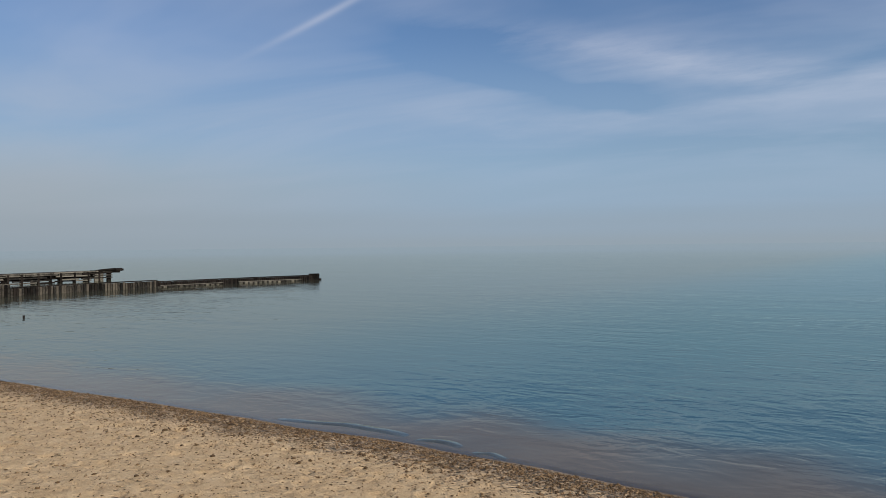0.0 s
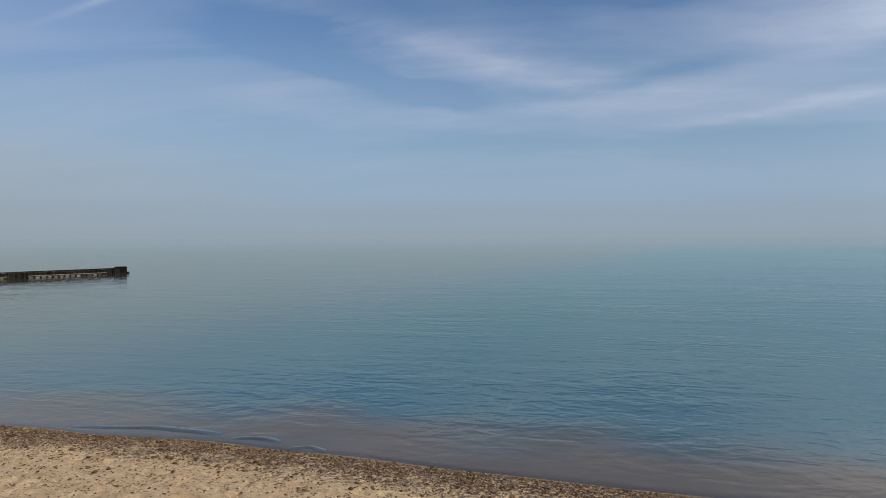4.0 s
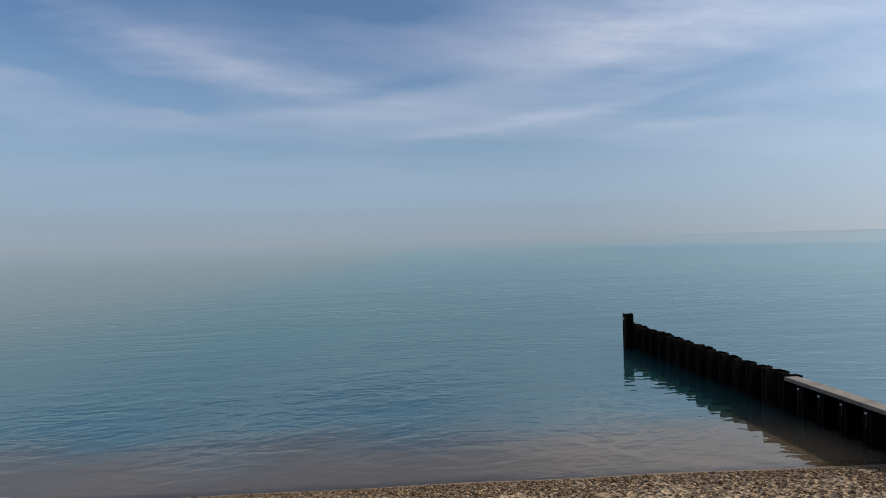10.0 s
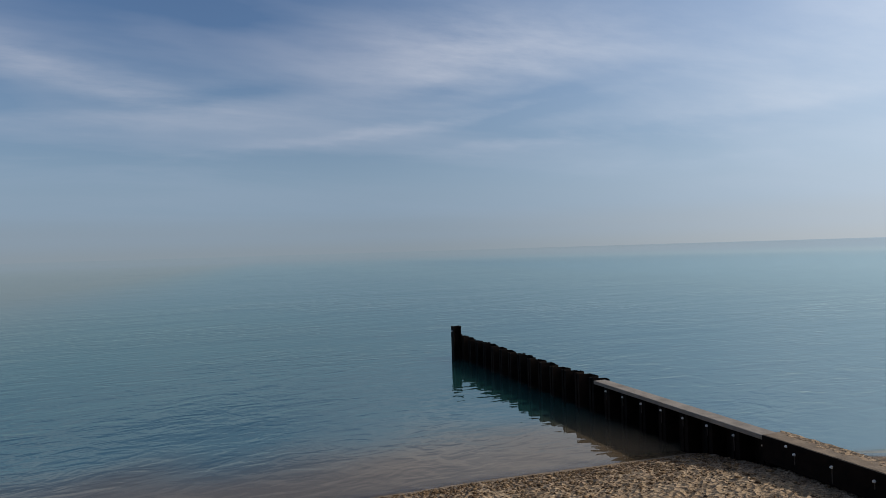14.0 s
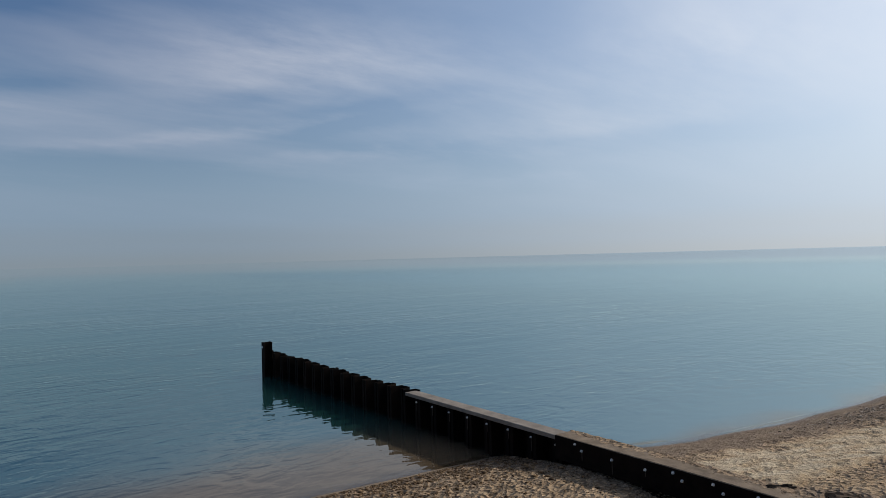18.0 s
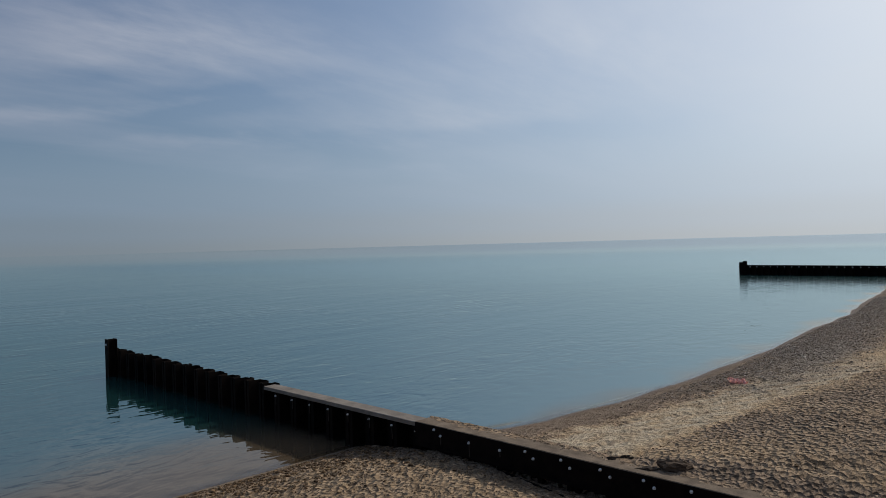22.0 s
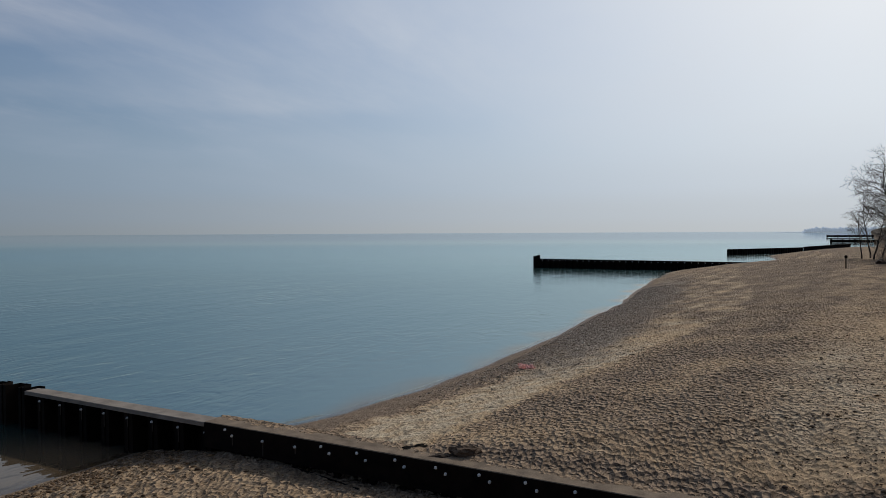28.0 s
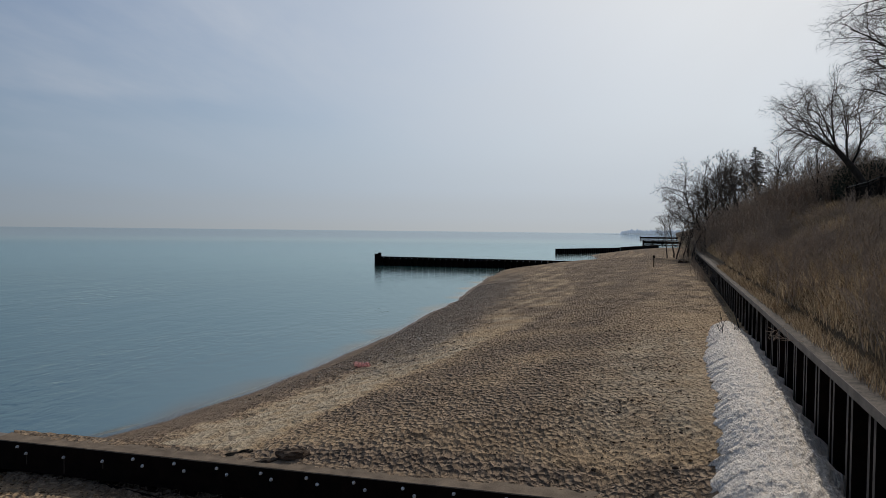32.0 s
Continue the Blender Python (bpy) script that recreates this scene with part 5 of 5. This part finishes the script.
for _ in range(30):
    k = r.uniform(1.0, 1.6)
    o = copy_thing(r.choice(shrub_src), pose(*stand(r.uniform(49.5, 60), -r.uniform(9.0, 15.0), -0.1), 0, 0, r.uniform(0, 360)))
    o.scale = (k, k, k)
spots += [(r.uniform(62, 104), -r.uniform(1.5, 9.5)) for _ in range(42)]
tall_spots = [(r.uniform(74, 97), r.uniform(-4.0, 0.6)) for _ in range(18)] + [(r.uniform(54, 76), r.uniform(-12.5, -6.0)) for _ in range(24)]
for s, v in tall_spots:
    k = r.uniform(1.2, 1.7)
    o = copy_thing(r.choice(shrub_src), pose(*stand(s, v, -0.1), 0, 0, r.uniform(0, 360)))
    o.scale = (k, k, k)
spots += [(42.0, 0.5), (44.5, 0.45), (47.0, 0.5), (50.0, 0.55), (54.0, 0.6), (58.0, 0.5), (63.0, 0.7), (68.0, 0.9), (73, 1.1), (78, 1.4)]
for s, v in spots:
    k = r.uniform(0.65, 1.15) * (0.5 if v > 0 else (0.55 if s < 48 and v > -8.2 else 1.3))
    o = copy_thing(r.choice(shrub_src), pose(*stand(s, v, -0.1), 0, 0, r.uniform(0, 360)))
    o.scale = (k, k, k * r.uniform(0.8, 1.2))

for s, v, tall in ((21.6, 0.80, 0.85), (21.9, 0.72, 0.5), (22.4, 0.55, 0.6)):
    e = empty("sapling", "bare dark sapling poking from the snow by the wall", "sapling", "saplings by the wall", pose(*stand(s, v)))
    out = []
    grow(np.random.RandomState(int(s * 10)), (0, 0, -0.1), (r.uniform(-0.5, 0.5), r.uniform(-0.5, 0.5), 1), tall, 0.016, 0, 2, (4, 2), out, (0, 0, 0), 0.0, (20, 45), (0.3, 0.5), 0.003)
    tubes("branchwork", [(p, q, 4) for _, p, q, _k in out], BARK, e)


lean_pole = tubes("stick", [([np.array(plan(23.0, 0.16, 1.75)), np.array(plan(23.1, 0.24, 2.1)), np.array(plan(23.2, 0.36, 2.55))], [0.022, 0.02, 0.014], 6)], BARK, None)
tagged(lean_pole, "dark bare stick leaning beside the retaining wall", "stick")
for s, seed in ((13.2, 5), (15.2, 7)):
    out = []
    grow(np.random.RandomState(seed), (0, 0, 0), (0.5 * OUT.x + 0.3 * ALONG.x, 0.5 * OUT.y + 0.3 * ALONG.y, -0.35), 0.5, 0.006, 0, 2, (6, 3), out, (0, 0, -0.6), 0.25, (20, 60), (0.35, 0.6), 0.002)
    twig = tubes("dead_branch", [(p, [min(w, 0.008) for w in q], 3) for _, p, q, _k in out], BRUSH, None)
    twig.matrix_basis = pose(*plan(s, 0.0, 3.10))
    tagged(twig, "dry branch hanging over the cap of the retaining wall", "branch", "dry branches on the wall")


def grass():
    """Dry tall grass on the bank: bent blades in one mesh."""
    rr = np.random.RandomState(77)
    n = 150000
    s = 6 + (rr.rand(n) ** 1.35) * 62
    v = -0.60 - rr.rand(n) ** 0.9 * 10.5
    lip = rr.rand(n) < 0.24
    s, v = np.where(lip, rr.uniform(8, 42, n), s), np.where(lip, -0.13 - 2.1 * rr.rand(n), v)
    keep = lip | (fade((s, v), 61, 3.0) + rr.normal(0, 0.5, n) > -0.75)
    s, v = s[keep], v[keep]
    n = len(s)
    z = np.where(v < -0.56, bluff(s, v), 3.06)
    tall = rr.uniform(0.25, 0.80, n) * (0.75 + 0.35 * fade((s, v), 62, 4.0)) * np.interp(-v, [0.22, 1.3, 5, 8, 12], [0.35, 0.7, 1, 0.6, 0.5])
    wide = rr.uniform(0.0025, 0.006, n) * np.interp(s, [6, 25, 60], [0.9, 1.5, 2.4])
    a, b = rr.uniform(0, 6.283, n), rr.uniform(0, 6.283, n)
    bend = tall * rr.uniform(0.1, 1.1, n)
    x, y = ORIGIN.x + s * ALONG.x + v * OUT.x, ORIGIN.y + s * ALONG.y + v * OUT.y
    wx, wy = np.cos(a) * wide, np.sin(a) * wide
    bx, by = np.cos(b) * bend, np.sin(b) * bend
    co = np.stack([np.stack([x - wx, y - wy, z - 0.05], 1), np.stack([x + wx, y + wy, z - 0.05], 1),
                   np.stack([x - wx * 0.8 + bx * 0.35, y - wy * 0.8 + by * 0.35, z + tall * 0.6], 1), np.stack([x + wx * 0.8 + bx * 0.35, y + wy * 0.8 + by * 0.35, z + tall * 0.6], 1),
                   np.stack([x + bx, y + by, z + tall], 1)], 1).reshape(-1, 3)
    i = np.arange(n) * 5
    loops = np.stack([i, i + 1, i + 3, i + 2, i + 2, i + 3, i + 4], 1).ravel()
    starts = np.stack([np.arange(n) * 7, np.arange(n) * 7 + 4], 1).ravel()
    me = bpy.data.meshes.new("dry_grass")
    me.vertices.add(len(co))
    me.vertices.foreach_set("co", co.ravel())
    me.loops.add(len(loops))
    me.loops.foreach_set("vertex_index", loops)
    me.polygons.add(len(starts))
    me.polygons.foreach_set("loop_start", starts)
    me.update(calc_edges=True)
    m, nd, bs = material("dry_grass", 0.8, 0.2)
    rnd = nd.add("ShaderNodeNewGeometry").outputs["Random Per Island"]
    big = nd.noise(nd.place(), 0.5, 3)
    c = nd.ramp(nd.math("ADD", nd.math("MULTIPLY", rnd, 0.6), nd.math("MULTIPLY", big, 0.4)), [(0.2, (0.095, 0.064, 0.038)), (0.5, (0.31, 0.215, 0.125)), (0.85, (0.70, 0.55, 0.37))])
    nd.tree.links.new(c, bs.inputs["Base Color"])
    leaf = nd.add("ShaderNodeBsdfTranslucent", Color=c)
    thin = nd.add("ShaderNodeMixShader", Fac=0.35)
    nd.tree.links.new(bs.outputs[0], thin.inputs[1])
    nd.tree.links.new(leaf.outputs[0], thin.inputs[2])
    out = [x for x in nd.tree.nodes if x.bl_idname == "ShaderNodeOutputMaterial"][0]
    nd.tree.links.new(thin.outputs[0], out.inputs[0])
    me.materials.append(m)
    tagged(new("dry_grass", me), "tall dry tawny grass covering the bank", "grass", kind="stuff")


grass()

# ---------------------------------------------------------------- fence on the bluff
fence = empty("fence", "dark metal picket fence with pale top rail on the bluff", "fence", m=W_M)
picket = None
F_V = -8.0
for k in range(130):
    s = 26.0 + 0.17 * k
    m = pose(s, F_V, height(s, F_V))
    if picket is None:
        picket = part("picket", box(-0.011, 0.011, -0.011, 0.011, -0.4, 1.14), DARKWOOD, fence)
        picket.matrix_basis = m
    else:
        again(picket, m, fence)
for k in range(10):
    s = 26.0 + 2.45 * k
    q = part("post", box(-0.045, 0.045, -0.045, 0.045, -0.7, 1.26, 0.006), DARKWOOD, fence)
    q.matrix_basis = pose(s, F_V, height(s, F_V))
for z, mat in ((0.12, DARKWOOD), (0.98, DARKWOOD), (1.16, STEEL_GREY)):
    for k in range(9):
        s = 26.0 + 2.45 * k
        h0, h1 = height(s, F_V), height(s + 2.45, F_V)
        q = part("rail", box(0, 2.45, -0.02, 0.02, -0.022, 0.022), mat, fence)
        q.matrix_basis = pose(s, F_V, h0 + z, 0, -math.degrees(math.atan2(h1 - h0, 2.45)), 0)

# ---------------------------------------------------------------- stones and litter on the sand


def scatter(name, label, count, pick, size, mat, seed, category):
    """Small loose pieces: squashed eight-sided lumps in one mesh."""
    rr = np.random.RandomState(seed)
    s, v = pick(rr, count)
    n = len(s)
    z = beach(s, v)
    k = rr.uniform(size[0], size[1], n) * (1 + 1.2 * (rr.rand(n) < 0.06))
    turn = rr.uniform(0, 6.28, n)
    shape = np.array([(1, 0, 0), (0, 1, 0), (-1, 0, 0), (0, -1, 0), (0.1, 0.1, 0.75), (0, 0, -0.5)])
    loc = shape[None] * np.stack([k * rr.uniform(0.8, 1.6, n), k, k * rr.uniform(0.5, 0.9, n)], 1)[:, None, :]
    loc = loc * rr.uniform(0.75, 1.2, (n, 6, 1))
    c, d = np.cos(turn)[:, None], np.sin(turn)[:, None]
    lx, ly = loc[..., 0] * c - loc[..., 1] * d, loc[..., 0] * d + loc[..., 1] * c
    x, y = ORIGIN.x + s * ALONG.x + v * OUT.x, ORIGIN.y + s * ALONG.y + v * OUT.y
    co = np.stack([x[:, None] + lx, y[:, None] + ly, (z + 0.012)[:, None] + loc[..., 2]], -1).reshape(-1, 3)
    tri = np.array([(0, 1, 4), (1, 2, 4), (2, 3, 4), (3, 0, 4), (1, 0, 5), (2, 1, 5), (3, 2, 5), (0, 3, 5)])
    faces = (np.arange(n)[:, None, None] * 6 + tri[None]).reshape(-1, 3)
    me = bpy.data.meshes.new(name)
    me.vertices.add(len(co))
    me.vertices.foreach_set("co", co.ravel())
    me.loops.add(faces.size)
    me.loops.foreach_set("vertex_index", faces.ravel())
    me.polygons.add(len(faces))
    me.polygons.foreach_set("loop_start", np.arange(len(faces)) * 3)
    me.update(calc_edges=True)
    me.materials.append(mat)
    return tagged(new(name, me), label, category, kind="stuff")


def island_material(name, stops, rough=0.8):
    m, n, b = material(name, rough, 0.3)
    rnd = n.add("ShaderNodeNewGeometry").outputs["Random Per Island"]
    tone = n.math("ADD", n.math("MULTIPLY", rnd, 0.85), n.math("MULTIPLY", n.noise(n.place(), 40, 3), 0.15))
    n.tree.links.new(n.ramp(tone, stops), b.inputs["Base Color"])
    return m


PEBBLES = island_material("pebbles", [(0.1, (0.075, 0.055, 0.040)), (0.45, (0.22, 0.168, 0.125)), (0.75, (0.40, 0.325, 0.25)), (0.95, (0.68, 0.60, 0.50))])
SOD = island_material("damp_clods", [(0.1, (0.055, 0.036, 0.023)), (0.6, (0.11, 0.072, 0.045)), (0.95, (0.20, 0.14, 0.09))], 0.9)
LITTER = island_material("litter", [(0.1, (0.050, 0.028, 0.012)), (0.6, (0.135, 0.078, 0.036)), (0.95, (0.26, 0.165, 0.085))], 0.9)


def left_band(rr, n):
    s = rr.uniform(-31, 9.4, n)
    back = np.abs(rr.normal(0, 1.1, n)) * (1 + 1.6 * (rr.rand(n) < 0.25)) + 0.25
    return s, np.interp(s, *zip(*SHORE_L)) - back


def right_band(rr, n):
    s = 14.0 + rr.rand(n) ** 0.95 * 43
    s = np.where(rr.rand(n) < smooth(14, 23, s), s, s + 12)
    back = np.interp(s, [15, 24, 30], [1.0, 0.9, 0.4]) + np.abs(rr.normal(0, 1, n)) * np.interp(s, [15, 18, 22, 40, 56], [0.6, 1.1, 1.9, 1.9, 1.3])
    return s, np.interp(s, *zip(*SHORE_R)) - back


def specks(rr, n):
    s = rr.uniform(-31, 9.2, n)
    return s, np.interp(s, *zip(*SHORE_L)) - rr.uniform(0.5, 9, n)


scatter("litter", "dark brown crumbs of driftwood and clods strewn along the waterline", 22000, left_band, (0.011, 0.032), LITTER, 5, "beach litter")
scatter("litter", "sparse dark specks of debris on pale sand", 7500, specks, (0.009, 0.024), LITTER, 6, "beach litter")


def trodden(rr, n):
    s = 10.8 + 24 * rr.rand(n) ** 1.4
    return s, rr.uniform(0.9, 9.4, n)


scatter("litter", "dark crumbs and twigs scattered over trodden brown sand", 4500, trodden, (0.007, 0.020), LITTER, 8, "beach litter")


def kicked(rr, n):
    s = 9.6 + 15 * rr.rand(n) ** 1.2
    return s + rr.normal(0, 1.0, n), 1.75 + np.abs(rr.normal(0, 1.5, n)) + 0.25 * rr.rand(n)


scatter("litter", "dark damp clods kicked up over the sand beside the snow", 1500, kicked, (0.010, 0.026), SOD, 9, "beach litter")
scatter("pebbles", "grey and brown pebbles covering the upper swash", 24000, right_band, (0.010, 0.029), PEBBLES, 7, "pebbles")

# ---------------------------------------------------------------- far shore
FAR, nf, bf = material("far_woods", 1.0, 0.05)
# pale blue base colour carries the haze too
nf.tree.links.new(nf.ramp(nf.noise(nf.place(), 0.05, 4), [(0.3, (0.40, 0.45, 0.51)), (0.7, (0.54, 0.60, 0.67))]), bf.inputs["Base Color"])
bf.inputs["Emission Color"].default_value, bf.inputs["Emission Strength"].default_value = rgb(0.80, 0.93, 1.06), 0.34  # haze of the far distance



def headland():
    """A low wooded point seen through the haze."""
    rr = random.Random(3)
    bm = bmesh.new()
    for k in range(120):
        f = k / 119
        p = Vector((1980 + 60 * f, -200 - 240 * f, 0))
        tall = 9 + 7 * rr.random() - 5 * max(0, 0.12 - f) * 8
        made = bmesh.ops.create_icosphere(bm, subdivisions=1, radius=1.0)["verts"]
        for q in made:
            q.co = p + Vector((q.co.x * 9, q.co.y * 5.5, max(0, 0.45 + q.co.z * 0.55) * tall)) * rr.uniform(0.85, 1.15)
    ob = part("far_headland", bm, FAR)
    tagged(ob, "hazy wooded headland low on the far shore", "headland", kind="structure")
    part("far_spit", box(1960, 2010, -200, -130, -0.5, 0.8), FAR)
    tagged(bpy.data.objects["far_spit"], "thin low spit of land off the headland", "headland", kind="structure")


headland()


# ---------------------------------------------------------------- small wavelets lapping at the edge


def wavelet(points, tall, wide):
    """A low rounded roll of water along a curved line of plan points, steeper towards the beach."""
    k = np.linspace(0, 1, 40)
    t = np.linspace(0, 1, len(points))
    ps, pv = np.interp(k, t, [p[0] for p in points]), np.interp(k, t, [p[1] for p in points])
    bm = bmesh.new()
    rows = []
    for a, b, f in zip(ps, pv, k):
        swell = math.sin(math.pi * f) ** 0.7
        row = []
        for q in range(9):
            u = q / 8
            z = tall * swell * (math.sin(math.pi * u ** 1.6) ** 1.2)
            row.append(bm.verts.new(plan(a, b + (0.5 - u) * wide + 0.03 * math.sin(9 * f + a), z - 0.012 + 0.004 * (u > 0))))
        rows.append(row)
    for r0, r1 in zip(rows, rows[1:]):
        for q in range(8):
            f = bm.faces.new((r0[q], r0[q + 1], r1[q + 1], r1[q]))
            f.smooth = True
    me_ob = part("wavelet", bm, WATER)
    for name in ("deep", "murk"):
        a = me_ob.data.attributes.new(name, "FLOAT", "POINT")
        a.data.foreach_set("value", np.full(len(me_ob.data.vertices), 0.85 if name == "deep" else 0.55, np.float32))
    tagged(me_ob, "low glassy wavelet lapping at the sandy edge", "wavelet", "wavelets at the edge")


wavelet([(-17.1, 14.9), (-14.9, 15.6), (-13.5, 15.8), (-12.6, 15.75)], 0.05, 0.55)
wavelet([(-12.3, 15.6), (-11.7, 15.9), (-10.9, 15.8)], 0.05, 0.45)
wavelet([(-10.5, 15.55), (-10.1, 15.7), (-9.5, 15.65)], 0.04, 0.35)
wavelet([(11.9, 15.25), (12.6, 15.2), (13.4, 14.95)], 0.04, 0.35)
wavelet([(14.6, 14.62), (16.6, 14.55), (19.2, 14.5)], 0.028, 0.30)
wavelet([(23.6, 14.72), (26.5, 14.95), (29.6, 15.25)], 0.028, 0.30)

board = part("plank", rough_up(box(-0.97, 0.97, -0.014, 0.014, -0.04, 0.010, 0.004), 0.003, 3), DARKWOOD)
board.matrix_basis = pose(11.2, 6.65, height(*to_plan(11.2, 6.65)) + 0.015, 0, 0, 73.8)
tagged(board, "dark narrow plank half buried in sand beside the groin", "plank")


def sand_drift(x0, x1, edge, label, tramp, seed, fullness=1.0):
    """Sand lying on the groin's cap, thinning to a ragged edge."""
    xs, ts = np.arange(x0, x1, 0.03), np.linspace(0, 1, 22)
    X, T = np.meshgrid(xs, ts, indexing="ij")
    ends = np.minimum(smooth(x0, x0 + 0.5, X), 1 - smooth(x1 - 0.6, x1, X)) ** 0.5
    reach = (edge(X) + 0.07 * fade((X, X * 0), seed, 0.9) + 0.03 * fade((X, X * 0), seed + 1, 0.25)) * ends * fullness
    Y = -0.34 + np.maximum(reach, 0.0) * T
    Y = np.minimum(Y, 0.20)
    Zd = 1.022 + (0.016 + 0.010 * fade((X, Y), seed + 2, 0.35)) * (1 - T ** 2) * ends + 0.004 * fade((X, Y), seed + 3, 0.1)
    n = len(ts)
    i = (np.arange(len(xs) - 1)[:, None] * n + np.arange(n - 1)[None, :]).ravel()
    me = bpy.data.meshes.new("sand_drift")
    me.from_pydata(np.stack([X, Y, Zd], -1).reshape(-1, 3).tolist(), [], np.stack([i, i + n, i + n + 1, i + 1], 1).tolist())
    me.polygons.foreach_set("use_smooth", np.ones(len(me.polygons), bool))
    me.materials.append(SAND)
    a = me.attributes.new("kind", "FLOAT_COLOR", "POINT")
    a.data.foreach_set("color", np.tile(np.array([0, tramp, 0, 0.5], np.float32), len(me.vertices)))
    o = new("sand_drift", me)
    o.matrix_basis = G_M
    tagged(o, label, "sand")


sand_drift(11.3, 14.3, lambda x: 0.36 + 0 * x, "pale dry sand crust drifted across the groin cap", 0.65, 81)
sand_drift(4.5, 11.6, lambda x: 0.36 + 0.0 * x, "brown sand spilled over the edge of the groin cap", 0.75, 91)
